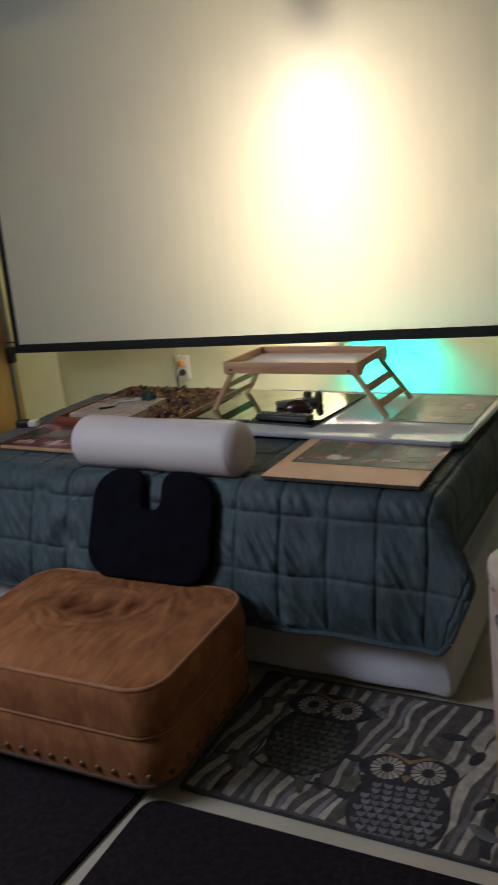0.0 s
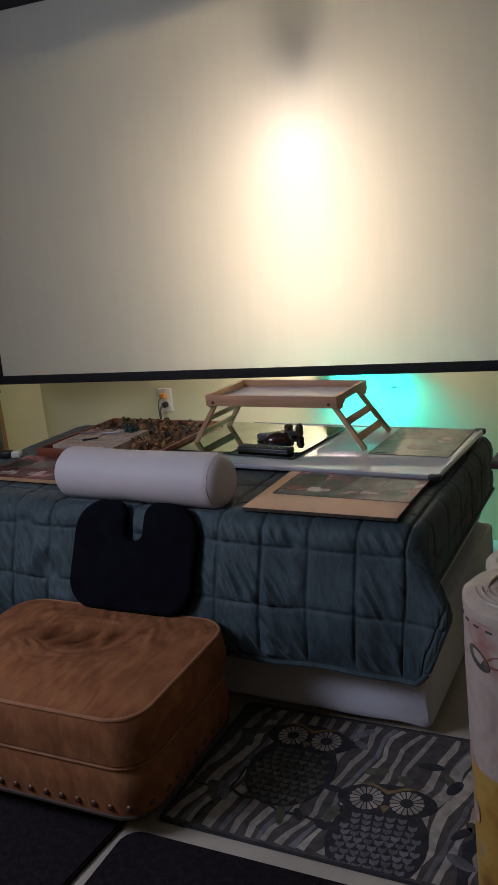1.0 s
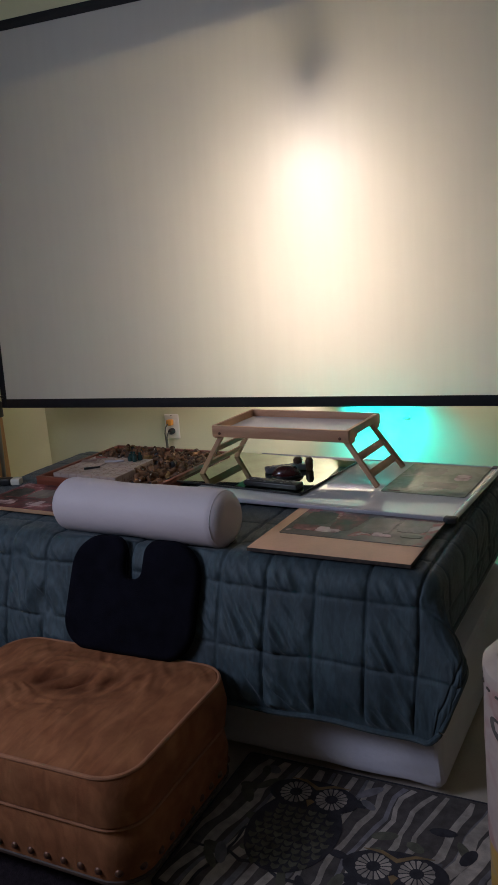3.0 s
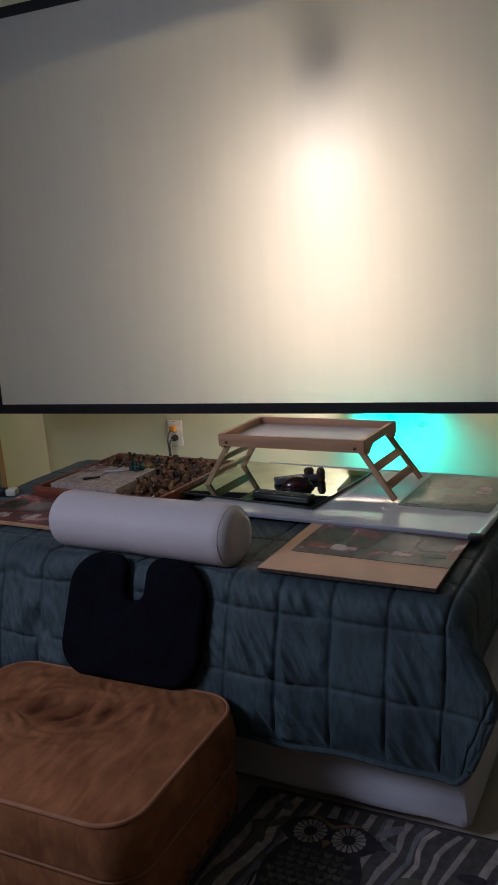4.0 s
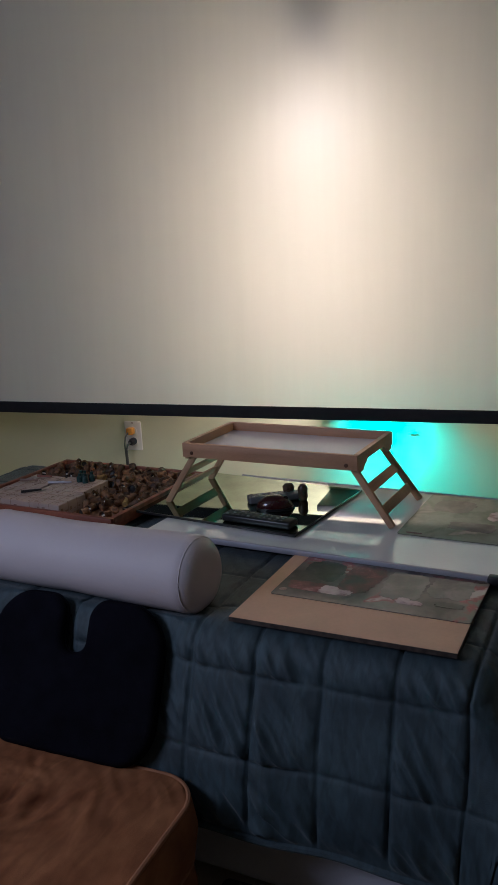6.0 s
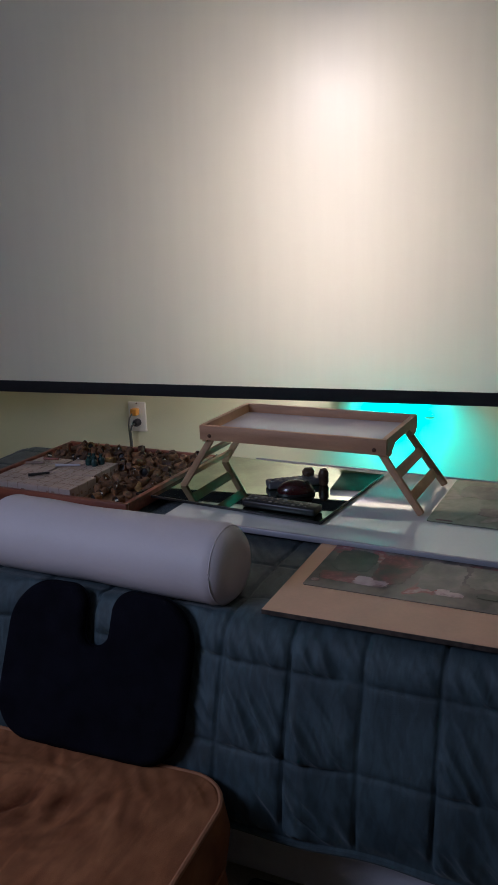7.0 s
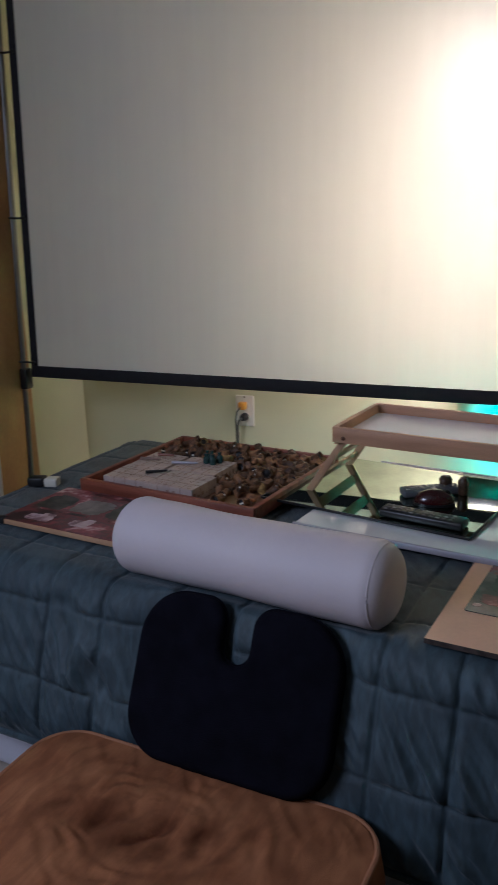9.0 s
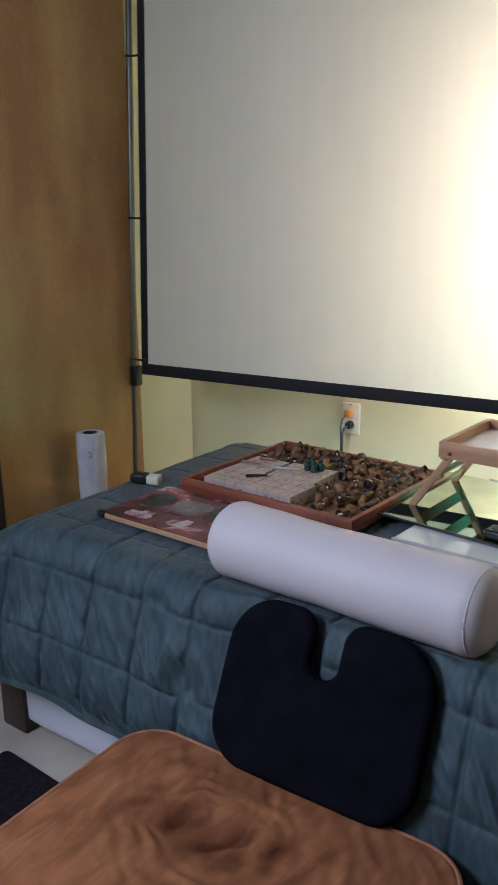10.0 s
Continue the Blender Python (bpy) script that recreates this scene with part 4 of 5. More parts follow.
ob = thing("laminated_print", "glossy laminated picture in grey, red and olive tones", "print", (-0.935, 2.425, ZB + 0.0107), 1.0)
part("sheet", slab(round_rect(-0.212, -0.15, 0.211, 0.15, 0.006), 0, 0.0015), M["print_grey"], ob)
patches(ob, 0.0015, ((-0.145, 0.0, 0.045, 0.055, "patch_dark"), (-0.050, 0.0, 0.040, 0.060, "patch_red"), (-0.150, -0.090, 0.045, 0.022, "patch_red"), (-0.055, -0.060, 0.035, 0.030, "patch_red"), (0.045, -0.02, 0.045, 0.07, "patch_olive"),
                     (0.140, 0.0, 0.045, 0.055, "patch_olive"), (-0.085, -0.098, 0.036, 0.015, "patch_pink"), (-0.100, -0.085, 0.018, 0.012, "patch_pink"), (0.075, -0.098, 0.028, 0.010, "patch_pink"), (0.062, -0.088, 0.012, 0.009, "patch_pink"), (0.155, -0.085, 0.028, 0.012, "patch_dark"), (0.15, 0.050, 0.06, 0.005, "patch_red"), (-0.195, -0.12, 0.008, 0.006, "patch_pink")))

ob = thing("whiteboard", "white glossy whiteboard with grey trim lying flat", "whiteboard", (-1.165, 2.768, 0.650), -0.5)
part("panel", box(-0.455, -0.265, 0.0, 0.452, 0.268, 0.010), M["white_gloss"], ob, smooth=False)
for bb in ((-0.458, -0.275, -0.002, 0.455, -0.265, 0.013), (-0.458, 0.268, -0.002, 0.455, 0.278, 0.013)):
    part("trim", box(*bb, 0.003), M["alu"], ob, "grey aluminium trim")
part("trim", rod((0.460, -0.262, 0.006), (0.460, 0.265, 0.006), 0.009, 14), M["white_gloss"], ob, "white rounded edge trim")
for sy in (-0.272, 0.270):
    part("corner_cap", box(0.435, sy - 0.012, -0.003, 0.473, sy + 0.014, 0.016, 0.005), M["plastic_black"], ob, "black plastic corner cap")
ob = thing("laminated_print", "glossy laminated sage green picture on the whiteboard", "print", (-0.86, 2.855, 0.6613))
part("sheet", slab(round_rect(-0.135, -0.17, 0.135, 0.17, 0.008), 0, 0.002), M["print_green"], ob)
patches(ob, 0.002, ((0.075, 0.03, 0.025, 0.035, "patch_pink"), (-0.05, 0.08, 0.05, 0.05, "patch_olive"), (0.03, -0.07, 0.06, 0.03, "patch_olive"), (-0.095, -0.155, 0.02, 0.004, "patch_red")))

ob = thing("mirror_sheet", "frameless dark-edged mirror lying on the whiteboard", "mirror", (-1.487, 2.783, 0.6625), -4)
part("glass", box(-0.275, -0.185, 0.0, 0.275, 0.225, 0.005), M["mirror"], ob, smooth=False)
for bb in ((-0.278, -0.190, -0.0005, 0.278, -0.1855, 0.0056), (0.2755, -0.1855, -0.0005, 0.279, 0.225, 0.0056), (-0.279, -0.1855, -0.0005, -0.2755, 0.225, 0.0056)):
    part("edge", box(*bb, 0.0005), M["plastic_black"], ob, "black edge")
ZM = 0.6685

ob = thing("framed_print", "dark red abstract picture panel with pale wooden edge", "picture", (-2.088, 2.350, ZB + 0.002), 1)
part("panel", box(-0.225, -0.130, 0.0, 0.225, 0.13, 0.012, 0.001), M["pine_leg"], ob)
part("picture", slab(round_rect(-0.222, -0.126, 0.222, 0.128, 0.006), 0.0122, 0.0135), M["print_red"], ob, "glossy dark red picture")
patches(ob, 0.0135, ((-0.16, 0.02, 0.045, 0.05, "patch_dark"), (-0.05, 0.03, 0.050, 0.045, "patch_olive"), (0.07, 0.04, 0.06, 0.06, "patch_dark"), (0.03, 0.112, 0.14, 0.008, "patch_red"), (-0.10, -0.03, 0.08, 0.006, "patch_red"),
                      (-0.13, -0.085, 0.040, 0.018, "patch_pink"), (-0.115, -0.070, 0.020, 0.016, "patch_pink"), (-0.005, -0.075, 0.028, 0.018, "patch_pink"), (0.01, -0.060, 0.014, 0.016, "patch_pink"), (0.10, -0.03, 0.05, 0.006, "patch_red")))
part("corner_cap", box(-0.232, -0.135, -0.001, -0.205, -0.113, 0.017, 0.005), M["plastic_black"], ob, "black corner cap")
o = part("red_folder", slab(round_rect(-1.885, 2.425, -1.80, 2.488, 0.004), ZB + 0.016, ZB + 0.021), M["redwood"])
tagged(o, "flat dark red card lying beside the tray", "card")


# ---- bed tray ----
def bed_tray():
    ob = thing("bed_tray", "bamboo bed tray with white top and splayed folding legs", "tray table", (-1.351, 2.828, 0.661), 0)
    hx, hy, z0, z1, w = 0.257, 0.143, 0.153, 0.193, 0.013
    part("panel", box(-hx + w, -hy + w, z0 + 0.010, hx - w, hy - w, z0 + 0.016), M["tray_in"], ob, "white laminate tray surface")
    for sy in (-1, 1):
        part("long_side", box(-hx, sy * hy - (w if sy > 0 else 0), z0, hx, sy * hy + (w if sy < 0 else 0), z1, 0.002), M["pine"], ob)
    for sx in (-1, 1):
        # short side with a shaped cut-out underneath
        xa = sx * hx - (w if sx > 0 else 0)
        prof = [(-hy + w, z0 - 0.008), (-0.095, z0 - 0.008), (-0.088, z0 + 0.004), (-0.075, z0 + 0.006), (-0.068, z0 + 0.015), (0.068, z0 + 0.015), (0.075, z0 + 0.006), (0.088, z0 + 0.004), (0.095, z0 - 0.008), (hy - w, z0 - 0.008), (hy - w, z1), (-hy + w, z1)]
        own = slab(prof, 0, w)
        bmesh.ops.transform(own, matrix=Matrix(((0, 0, 1, xa), (1, 0, 0, 0), (0, 1, 0, 0), (0, 0, 0, 1))), verts=own.verts[:])
        bmesh.ops.recalc_face_normals(own, faces=own.faces[:])
        part("short_side", own, M["pine_leg"], ob, smooth=False)
        frame_top, foot = sx * (hx - 0.030), sx * (hx + 0.080)
        for sy in (-1, 1):
            leg = part("leg", beam((frame_top, sy * (hy - 0.028), z0 + 0.012), (foot, -0.112 if sy < 0 else 0.134, 0.004), 0.019, 0.013, (0, 1, 0), 0.004), M["pine_leg"], ob)
            part("screw", turned([(0.0055, 0), (0.005, 0.002), (0.001, 0.003)], 10, Matrix.Translation((frame_top, sy * (hy + 0.0002), z0 + 0.013)) @ Matrix.Rotation(radians(-90 * sy), 4, "X")), M["nail"], leg, "brass screw head")
        for k in (0.42, 0.76):
            x, z = frame_top + (foot - frame_top) * k, (z0 + 0.012) * (1 - k) + 0.004 * k
            d = Vector((foot - frame_top, 0, -(z0 + 0.008))).normalized() * 0.014
            part("crossbar", beam((x, -0.108, z), (x, 0.116, z), 0.007, 0.026, d, 0.001), M["pine_leg"], ob)


bed_tray()


# ---- remotes, mouse and small things on the mirror ----
def remote(loc, rz, body, length, width, label):
    ob = thing("remote_control", label, "remote control", loc, rz)
    part("body", box(-length / 2, -width / 2, 0, length / 2, width / 2, 0.020, 0.006, 3), body, ob)
    n = int(length / 0.016) - 1
    for i in range(n):
        for j in range(3):
            if i == n // 2 and j == 1:
                continue
            x, y = -length / 2 + 0.014 + i * 0.016, (j - 1) * width * 0.28
            part("button", box(x - 0.0045, y - 0.003, 0.0195, x + 0.0045, y + 0.003, 0.0215, 0.0008, 1), M["button"] if (i * 3 + j) % 4 == 0 else M["plastic_grey"], ob, smooth=False)
    return ob


remote((-1.348, 2.628, ZM), -3, M["plastic_black"], 0.205, 0.050, "black television remote control with rows of buttons")
remote((-1.395, 2.815, ZM), 38, M["plastic_grey"], 0.150, 0.042, "grey remote control lying beside the mouse")

ob = thing("computer_mouse", "black and dark red computer mouse on the mirror", "mouse", (-1.362, 2.752, ZM), 25)
own = bmesh.new()
bmesh.ops.create_uvsphere(own, u_segments=28, v_segments=16, radius=1)
for v in own.verts:
    v.co = Vector((v.co.x * 0.050 * (1 + 0.06 * v.co.y), v.co.y * 0.030, max(v.co.z, -0.15) * 0.032 + 0.0055))
part("shell", own, M["plastic_red"], ob)
part("wheel", turned([(0.008, -0.004), (0.009, 0), (0.008, 0.004)], 14, Matrix.Translation((0.030, 0, 0.0275)) @ Matrix.Rotation(radians(90), 4, "X")), M["plastic_black"], ob)
part("base", slab(disc(0, 0, 0.052, 0.033, 28), 0, 0.006), M["plastic_black"], ob)


def stone(loc, h, r, label, seed):
    own = turned([(r * 0.75, 0), (r, h * 0.2), (r * 0.92, h * 0.55), (r * 0.98, h * 0.75), (r * 0.6, h * 0.97), (r * 0.2, h)], 18)
    for v in own.verts:
        if v.co.z > 0.001:
            v.co += v.co.normalized() * 0.003 * noise.noise(v.co * 60 + Vector((seed, 0, 0)))
    o = part("carved_stone", own, M["carved"])
    o.location = loc
    tagged(o, label, "ornament", "small ornaments on the mirror")


stone((-1.368, 2.856, ZM), 0.041, 0.0175, "small dark upright stone ornament", 1)
stone((-1.320, 2.848, ZM), 0.044, 0.0150, "small dark brown upright wooden ornament", 2)


o = part("pencil", rod((-0.075, 0, 0.0035), (0.075, 0, 0.0035), 0.0035, 6), M["redwood"])
o.matrix_world = pose(-1.355, 2.668, ZM, 0, 0, -3)
tagged(o, "thin brown wooden pencil lying on the mirror", "pencil")


# ---- wooden tray with cups and card blocks ----
ob = thing("wooden_tray", "red-brown wooden tray filled with small cups and boxes", "tray", (-2.006, 2.738, ZB + 0.004), 0.0)
TX, TY = 0.279, 0.246
part("bottom", box(-TX + 0.01, -TY + 0.01, 0, TX - 0.01, TY - 0.01, 0.008), M["traybed"], ob)
for bb in ((-TX, -TY, 0, TX, -TY + 0.016, 0.036), (-TX, TY - 0.016, 0, TX, TY, 0.036), (-TX, -TY + 0.016, 0, -TX + 0.016, TY - 0.016, 0.036), (TX - 0.016, -TY + 0.016, 0, TX, TY - 0.016, 0.036)):
    part("rim", box(*bb, 0.003), M["redwood"], ob)


def card_box(x, y, lx, ly, h, rz, seed):
    ob = thing("card_box", "ivory card box printed with small brown line drawings", "box", (x, y, ZB + 0.0125), rz, "printed boxes in the tray")
    h *= 0.88
    part("body", box(-lx / 2, -ly / 2, 0, lx / 2, ly / 2, h, 0.0012, 1), M["blocks"], ob)
    rng = random.Random(seed)
    for k in range(int(lx * ly / 0.00035)):
        px, py = rng.uniform(-lx / 2 + 0.008, lx / 2 - 0.008), rng.uniform(-ly / 2 + 0.006, ly / 2 - 0.006)
        a = rng.uniform(0.002, 0.006)
        part("mark", box(px - a, py - 0.0008, h - 0.0005, px + a, py + 0.0008, h + 0.0004) if k % 2 else box(px - 0.0008, py - a, h - 0.0005, px + 0.0008, py + a, h + 0.0004), M["ink"], ob, smooth=False)
    for k in range(1, round(lx / 0.036)):
        px = -lx / 2 + k * lx / round(lx / 0.036)
        part("crease", box(px - 0.0007, -ly / 2 - 0.0003, 0.001, px + 0.0007, ly / 2 + 0.0003, h + 0.0003), M["ink"], ob, smooth=False)
    for k in range(1, round(ly / 0.045)):
        py = -ly / 2 + k * ly / round(ly / 0.045)
        part("crease", box(-lx / 2 - 0.0003, py - 0.0007, 0.001, lx / 2 + 0.0003, py + 0.0007, h + 0.0005), M["ink"], ob, smooth=False)
    for k in range(int(lx / 0.019)):
        px = -lx / 2 + 0.012 + k * 0.019
        a = rng.uniform(0.003, 0.0055)
        part("mark", box(px - a, -ly / 2 - 0.0004, h * 0.28, px + a, -ly / 2 + 0.001, h * 0.32 + rng.uniform(0, h * 0.4)), M["ink"], ob, smooth=False)
    for k in range(int(ly / 0.019)):
        py = -ly / 2 + 0.012 + k * 0.019
        a = rng.uniform(0.003, 0.0055)
        part("mark", box(lx / 2 - 0.001, py - a, h * 0.28, lx / 2 + 0.0004, py + a, h * 0.32 + rng.uniform(0, h * 0.4)), M["ink"], ob, smooth=False)


card_box(-2.151, 2.580, 0.146, 0.118, 0.042, 2, 1)
card_box(-2.000, 2.578, 0.146, 0.120, 0.043, 0, 2)
card_box(-2.168, 2.706, 0.118, 0.126, 0.041, 1, 3)
card_box(-2.022, 2.711, 0.150, 0.130, 0.042, 2, 4)


def cup_model(seed):
    rng = random.Random(seed)
    ob = thing("wooden_cup", "small dried brown hollow wooden cup with pale label", "cup", (0, 0, 0), 0, "small cups heaped in the tray")
    r, h = rng.uniform(0.0105, 0.0130), rng.uniform(0.026, 0.033)
    prof = [(r * 0.75, 0), (r * 0.95, h * 0.08), (r * 0.86, h * 0.35), (r * 0.90, h * 0.7), (r * 1.08, h), (r * 0.92, h), (r * 0.75, h * 0.75), (r * 0.5, h * 0.3)]
    own = turned(prof, 12)
    for v in own.verts:
        v.co += Vector((v.co.x, v.co.y, 0)) * 0.25 * noise.noise(v.co * 90 + Vector((seed, 0, 0)))
    part("wall", own, M["cup_yellow"] if seed == 4 else M["cup"], ob)
    # black disc stands in for the shade inside the cup
    part("hollow", turned([(r * 0.78, h * 0.78), (r * 0.70, h * 0.80)], 12), M["plastic_black"], ob, "black disc for the shade in the mouth")
    if seed % 2:
        part("tag", box(-0.006, -0.0022, h * 0.3, 0.006, 0.0022, h * 0.86), M["label"], ob, "pale paper label", smooth=False)
    return ob


cups = [cup_model(s) for s in (1, 2, 3, 4, 5)]
rng = random.Random(11)
tm = Matrix.Translation((-2.006, 2.738, ZB + 0.012))
spots = []
for i in range(16):
    for j in range(13):
        x, y = -TX + 0.035 + i * 0.0345, -TY + 0.035 + j * 0.0352
        wx, wy = x - 2.006, y + 2.738
        if wx < -1.905 and wy < 2.800:
            continue
        if wy < 2.58 + 1.2 * max(0, wx + 1.86) and rng.random() < 0.75:
            continue
        spots.append((x + rng.uniform(-0.012, 0.012), y + rng.uniform(-0.012, 0.012), 0))
for x, y, l in list(spots):
    if rng.random() < 0.85 and y > -0.12 and abs(x) < TX - 0.05:
        spots.append((x + rng.uniform(-0.015, 0.015), y + rng.uniform(-0.015, 0.015), 1))
    if rng.random() < 0.05 and y > -0.05 and abs(x) < TX - 0.08:
        spots.append((x + rng.uniform(-0.015, 0.015), y + rng.uniform(-0.015, 0.015), 2))
TL = lambda v: min(max(v, -TX + 0.03), TX - 0.035)
used = set()
for k, (x, y, l) in enumerate(spots):
    c = cups[3 if k % 17 == 0 else (0, 1, 2, 4)[k % 4]]
    m = tm @ Matrix.Translation((TL(x), min(max(y, -TY + 0.03), TY - 0.035), 0.0125 + l * 0.011)) @ Euler((radians(rng.uniform(48, 118)), radians(rng.uniform(-22, 22)), rng.uniform(0, 6.28))).to_matrix().to_4x4() @ Matrix.Translation((0, 0, -0.012))
    if c not in used:
        c.matrix_world = m
        used.add(c)
    else:
        copy_thing(c, m)
# loose things on the boxes
for px, py, h in ((-2.035, 2.757, 0.030), (-2.013, 2.747, 0.034), (-1.992, 2.754, 0.031), (-2.024, 2.735, 0.028), (-2.000, 2.731, 0.030)):
    o = part("glass_bottle", turned([(0.009, 0), (0.010, 0.003), (0.010, h * 0.55), (0.005, h * 0.75), (0.0055, h)], 12), M["teal"])
    o.location = (px, py, ZB + 0.0502)
    tagged(o, "tiny dark teal glass bottle standing on a box", "bottle", "tiny bottles on the boxes")
for px, py, rz, ln, mt in ((-2.075, 2.700, 20, 0.075, "alu"), (-2.19, 2.690, 15, 0.06, "ink"), (-2.10, 2.600, 40, 0.060, "plastic_black"), (-2.17, 2.740, 10, 0.05, "redwood")):
    o = part("small_tool", rod((-ln / 2, 0, 0.0045), (ln / 2, 0, 0.0045), 0.0045, 8, r1=0.003), M[mt])
    o.matrix_world = pose(px, py, ZB + 0.0500, 0, 0, rz)
    tagged(o, "small slim tool lying on a card box", "tool", "small tools on the boxes")

# ---- outlet, plugs, cord, hook ----
ob = thing("wall_outlet", "ivory wall outlet plate with orange and black plugs", "outlet", m=W @ Matrix.Translation((-0.039, 0, 0.656)))
part("plate", box(-0.037, -0.006, -0.059, 0.037, 0.0, 0.059, 0.004, 3), M["outlet"], ob)
for z in (-0.021, 0.021):
    part("socket", turned([(0.017, 0), (0.017, 0.002)], 20, Matrix.Translation((0, -0.006, z)) @ Matrix.Rotation(radians(90), 4, "X")), M["outlet"], ob)
part("screw", turned([(0.003, 0), (0.003, 0.001)], 10, Matrix.Translation((0, -0.006, 0.053)) @ Matrix.Rotation(radians(90), 4, "X")), M["nail"], ob)
ob = thing("orange_plug", "orange plug in the wall outlet", "plug", m=W @ Matrix.Translation((-0.041, -0.008, 0.679)))
part("body", box(-0.014, -0.028, -0.014, 0.014, 0, 0.014, 0.005), M["orange"], ob)
part("cord", tube([(-0.004, -0.026, -0.004), (-0.014, -0.034, -0.02), (-0.022, -0.030, -0.05), (-0.024, -0.022, -0.12), (-0.022, -0.02, -0.30)], 0.0032), M["cord"], ob, "thin grey cord")
ob = thing("black_plug", "black round plug with hanging cord", "plug", m=W @ Matrix.Translation((-0.037, -0.008, 0.635)))
part("body", turned([(0.015, 0), (0.015, 0.018), (0.010, 0.030)], 16, Matrix.Rotation(radians(90), 4, "X")), M["plastic_black"], ob)
part("cord", tube([(0, -0.028, 0), (-0.010, -0.036, -0.008), (-0.018, -0.032, -0.03), (-0.020, -0.024, -0.10), (-0.018, -0.02, -0.30)], 0.0042), M["cord"], ob, "grey-green cord")
ob = thing("wall_hook", "small white adhesive hook on the wall", "hook", m=W @ Matrix.Translation((1.076, 0, 0.702)))
part("pad", upright(slab([(0.017 * math.cos(radians(a)), 0.010 * math.sin(radians(a))) for a in range(0, 181, 15)], 0, 0.004)), M["outlet"], ob)
part("lip", box(-0.016, -0.010, -0.004, 0.016, -0.004, -0.001, 0.001), M["outlet"], ob)

# ---- beside the bed ----
ob = thing("paper_roll", "tall white crumpled paper roll standing beside the bed", "paper roll", (-2.83, 2.635, 0))
own = turned([(0.046, 0), (0.047, 0.01), (0.047, 0.3), (0.047, 0.45), (0.047, 0.52), (0.047, 0.58), (0.047, 0.692), (0.026, 0.695), (0.024, 0.60)], 26)
for v in own.verts:
    if 0.2 < v.co.z < 0.6:
        v.co += Vector((v.co.x, v.co.y, 0)) * 0.12 * noise.noise(v.co * 25)
part("paper", own, M["paper"], ob)
part("core", turned([(0.0255, 0.60), (0.0255, 0.694), (0.022, 0.694), (0.022, 0.60)], 20), M["darkwood"], ob, "brown card core")
moon = [(0.010 * math.cos(a), 0.010 * math.sin(a)) for a in (radians(-110 + 220 * i / 10) for i in range(11))] + [(0.0045 + 0.008 * math.cos(a) - 0.004, 0.0085 * math.sin(a)) for a in (radians(95 - 190 * i / 8) for i in range(9))]
own = slab(moon, 0, 0.001)
bmesh.ops.transform(own, matrix=Matrix.Rotation(radians(40), 4, "Z") @ Matrix.Translation((0, -0.0475, 0.63)) @ Matrix.Rotation(radians(90), 4, "X"), verts=own.verts[:])
part("crescent", own, M["plastic_black"], ob, "small black crescent mark", smooth=False)
ob = thing("charger", "small black and white charger at the bed edge", "charger", (-2.450, 2.50, ZB - 0.008), 20)
part("body", box(-0.03, -0.02, 0, 0.02, 0.02, 0.028, 0.007), M["plastic_black"], ob)
part("cap", box(0.0205, -0.018, 0, 0.06, 0.018, 0.026, 0.006), M["outlet"], ob, "white cap")


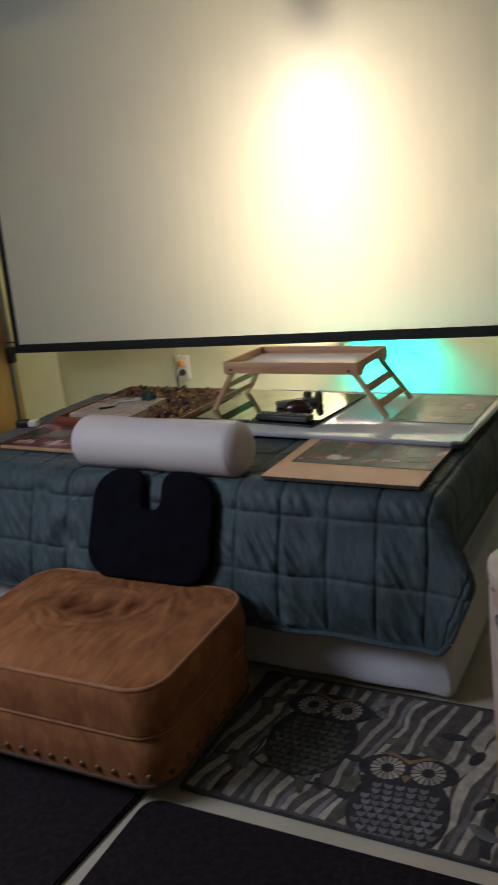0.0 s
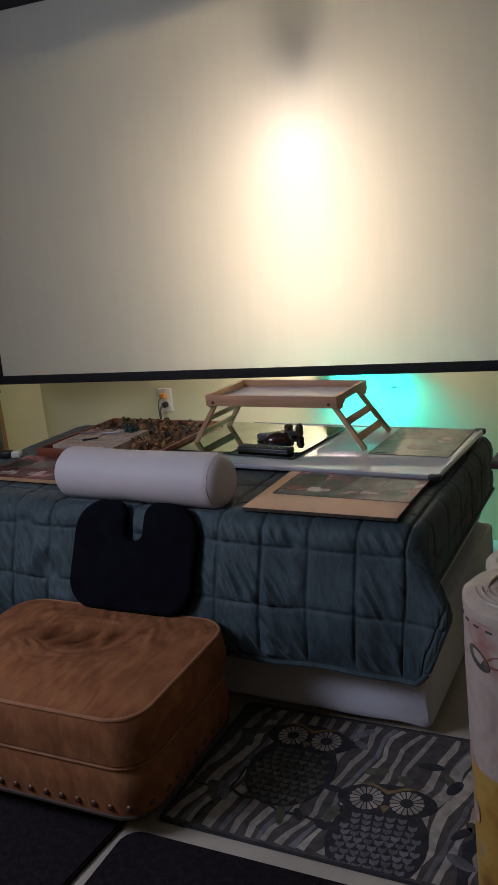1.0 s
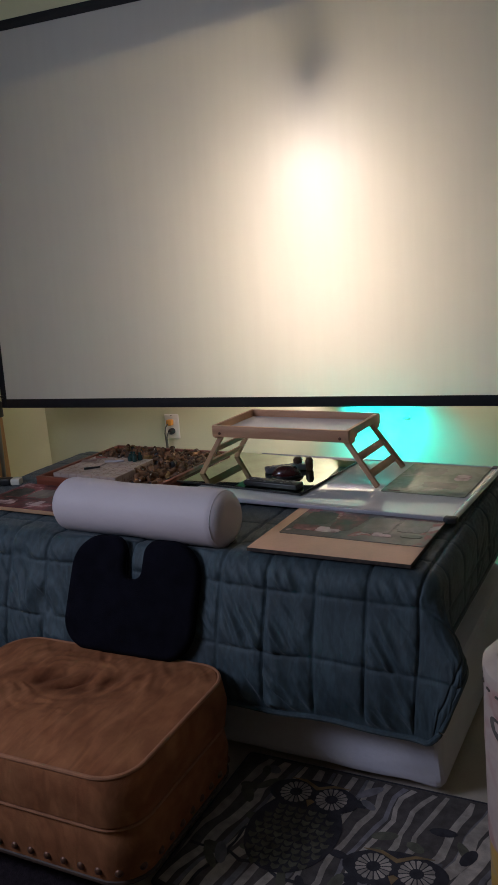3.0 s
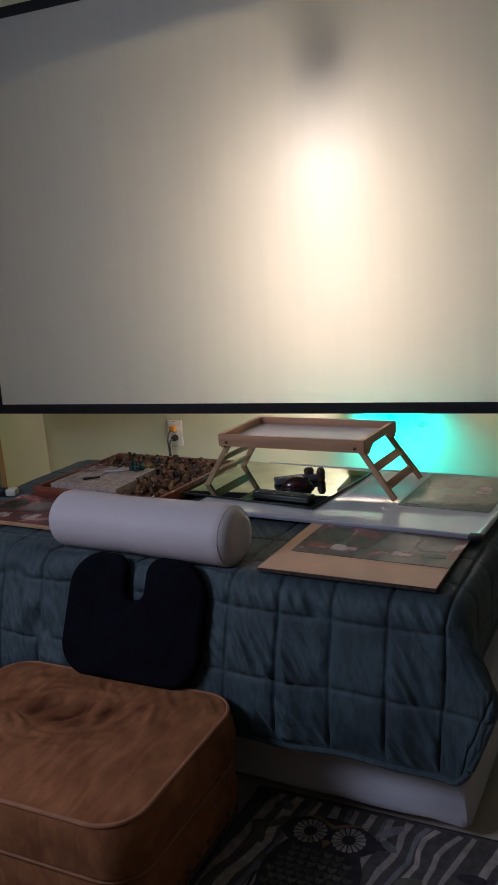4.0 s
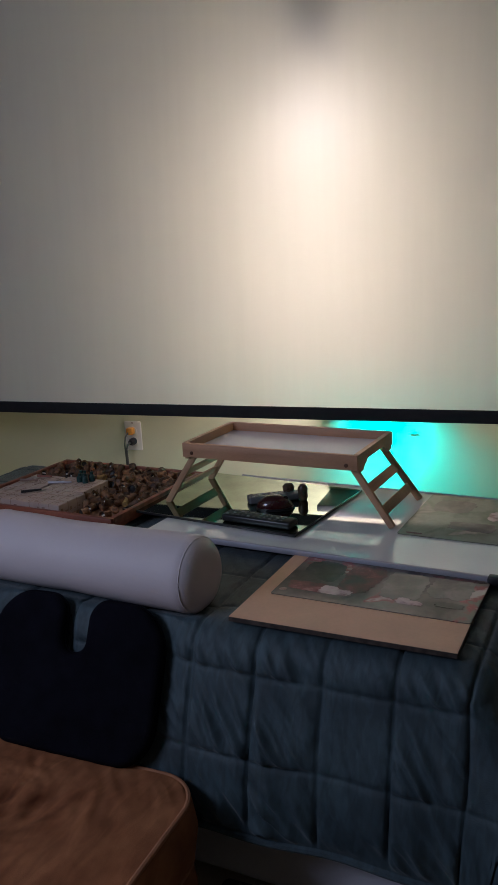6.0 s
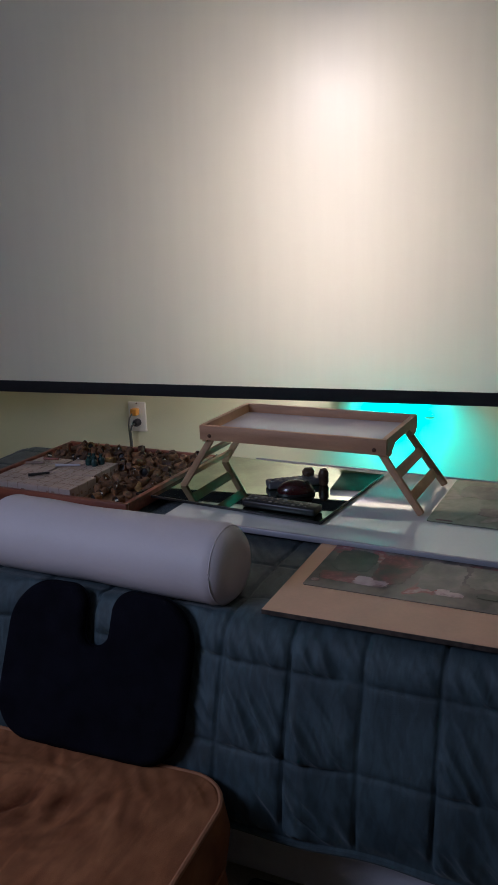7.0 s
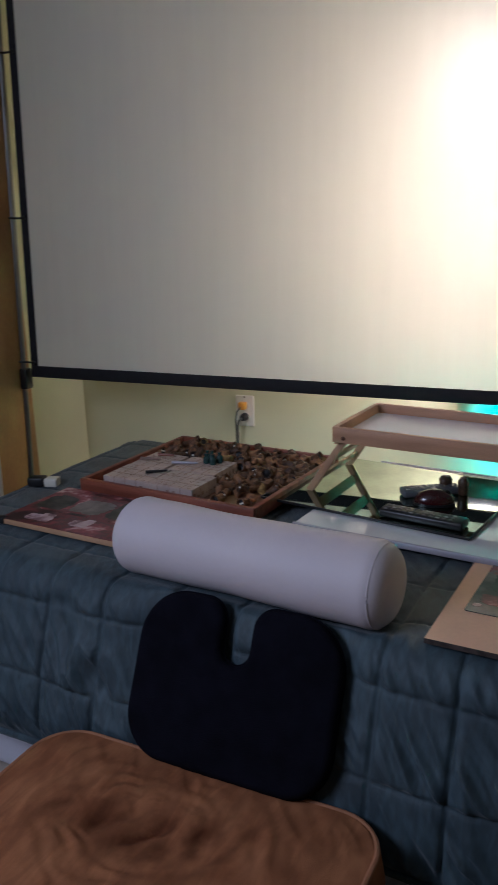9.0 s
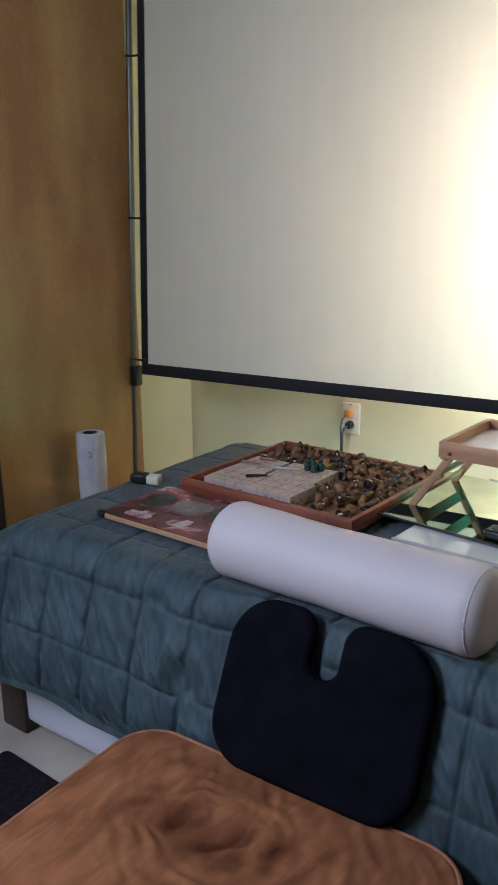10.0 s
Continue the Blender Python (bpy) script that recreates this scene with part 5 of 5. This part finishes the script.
def painted_drum(x, y, r, h, label, front):
    ob = thing("painted_drum", label, "painted drum", (x, y, 0), 0, "painted drums beside the bed")
    own = turned([(r * 0.90, 0), (r * 0.93, h * 0.25), (r * 0.97, h * 0.6), (r, h * 0.80)], 48)
    part("body", own, M["drum_body"], ob, "ochre yellow painted body")
    part("band", turned([(r * 0.978, h * 0.56), (r * 0.985, h * 0.64), (r * 1.004, h * 0.78), (r * 1.012, h * 0.81), (r * 1.012, h * 0.97)], 48, close=False), M["drum_swirl"], ob, "band of pink and grey painted swirls")
    own = turned([(r * 1.02, h * 0.968), (r * 1.025, h * 0.980), (r * 1.02, h * 0.993), (r * 0.97, h), (r * 0.5, h + 0.004), (0.01, h + 0.006)], 48)
    for v in own.verts:
        v.co.z += 0.004 * noise.noise(v.co * 30)
    lid = part("lid", own, M["cream"], ob, "cream painted lid with raised strokes")
    rng = random.Random(front)
    for k in range(9):
        a0, rr = rng.uniform(0, 6.28), rng.uniform(0.3, 0.9) * r
        part("stroke", tube([(rr * math.cos(a0 + 0.2 * i), rr * math.sin(a0 + 0.2 * i), h + 0.004 + 0.002 * math.sin(i)) for i in range(7)], 0.003, 6), M["cream"], lid)
    for k in range(26):
        a = k * 0.2417
        part("dash", box(-0.006, -0.002, -0.0015, 0.006, 0.002, 0.0015), M["grey"], ob, smooth=False).matrix_local = Matrix.Rotation(a, 4, "Z") @ Matrix.Translation((0, r * 1.013, h * 0.955))
    for a, z, w, t, turn, paint in ((4.02, 0.875, 0.030, 0.016, -0.5, "grey"), (4.40, 0.885, 0.034, 0.012, 0.3, "pink_red"), (4.52, 0.66, 0.016, 0.070, 0.15, "grey"), (3.75, 0.42, 0.012, 0.022, 0.2, "pink"), (4.62, 0.30, 0.005, 0.085, 0.35, "grey")):
        own = slab(disc(0, 0, w, t, 22, turn), 0, 0.0012)
        for v in own.verts:
            aa, rr = a + v.co.x / r, r * (0.955 if z < 0.5 else 0.990 if z < 0.75 else 1.012) + v.co.z
            v.co = Vector((rr * math.cos(aa), rr * math.sin(aa), z * h + v.co.y))
        bmesh.ops.recalc_face_normals(own, faces=own.faces[:])
        part("daub", own, M[paint], ob, "painted patch")
    for k in range(7):
        rr = r * (0.30 + 0.09 * k)
        part("ripple", tube([(rr * math.cos(3.3 + 0.12 * i), rr * math.sin(3.3 + 0.12 * i) * 0.9, h + 0.0045 - 0.006 * (rr / r) ** 4 + 0.0008 * math.sin(i)) for i in range(12)], 0.0017, 5), M["cream"], lid, "raised wavy line")
    for k in range(12):
        part("cell", slab(disc(r * (-0.05 + 0.13 * (k % 4)), r * (-0.10 + 0.12 * (k // 4)), r * 0.05, n=6), h + 0.002, h + 0.0095), M["cream"], lid, "raised six-sided cell", smooth=False)


painted_drum(-0.271, 1.612, 0.125, 0.750, "tall drum painted ochre, pink and cream", 3)
painted_drum(-0.314, 1.95, 0.120, 0.660, "tall painted drum standing behind another", 8)

ob = thing("side_table", "small black side table standing beside the bed", "side table", (-0.385, 2.86, 0))
part("tabletop", box(-0.205, -0.19, 0.635, 0.205, 0.19, 0.665, 0.004), M["darkwood"], ob)
for sx in (-1, 1):
    for sy in (-1, 1):
        part("leg", box(sx * 0.165 - 0.016, sy * 0.16 - 0.016, 0, sx * 0.165 + 0.016, sy * 0.16 + 0.016, 0.635, 0.003), M["plastic_black"], ob)
part("shelf", box(-0.149, -0.15, 0.20, 0.149, 0.15, 0.215, 0.002), M["darkwood"], ob)
ob = thing("speaker", "small rounded black speaker on the side table", "speaker", (-0.465, 2.80, 0.665))
part("body", turned([(0.085, 0), (0.098, 0.012), (0.105, 0.07), (0.100, 0.14), (0.070, 0.19), (0.01, 0.205)], 28), M["plastic_black"], ob)
part("foot_ring", turned([(0.080, -0.001), (0.088, 0.004), (0.088, 0.010), (0.080, 0.012)], 28), M["plastic_grey"], ob, "grey rubber foot ring")
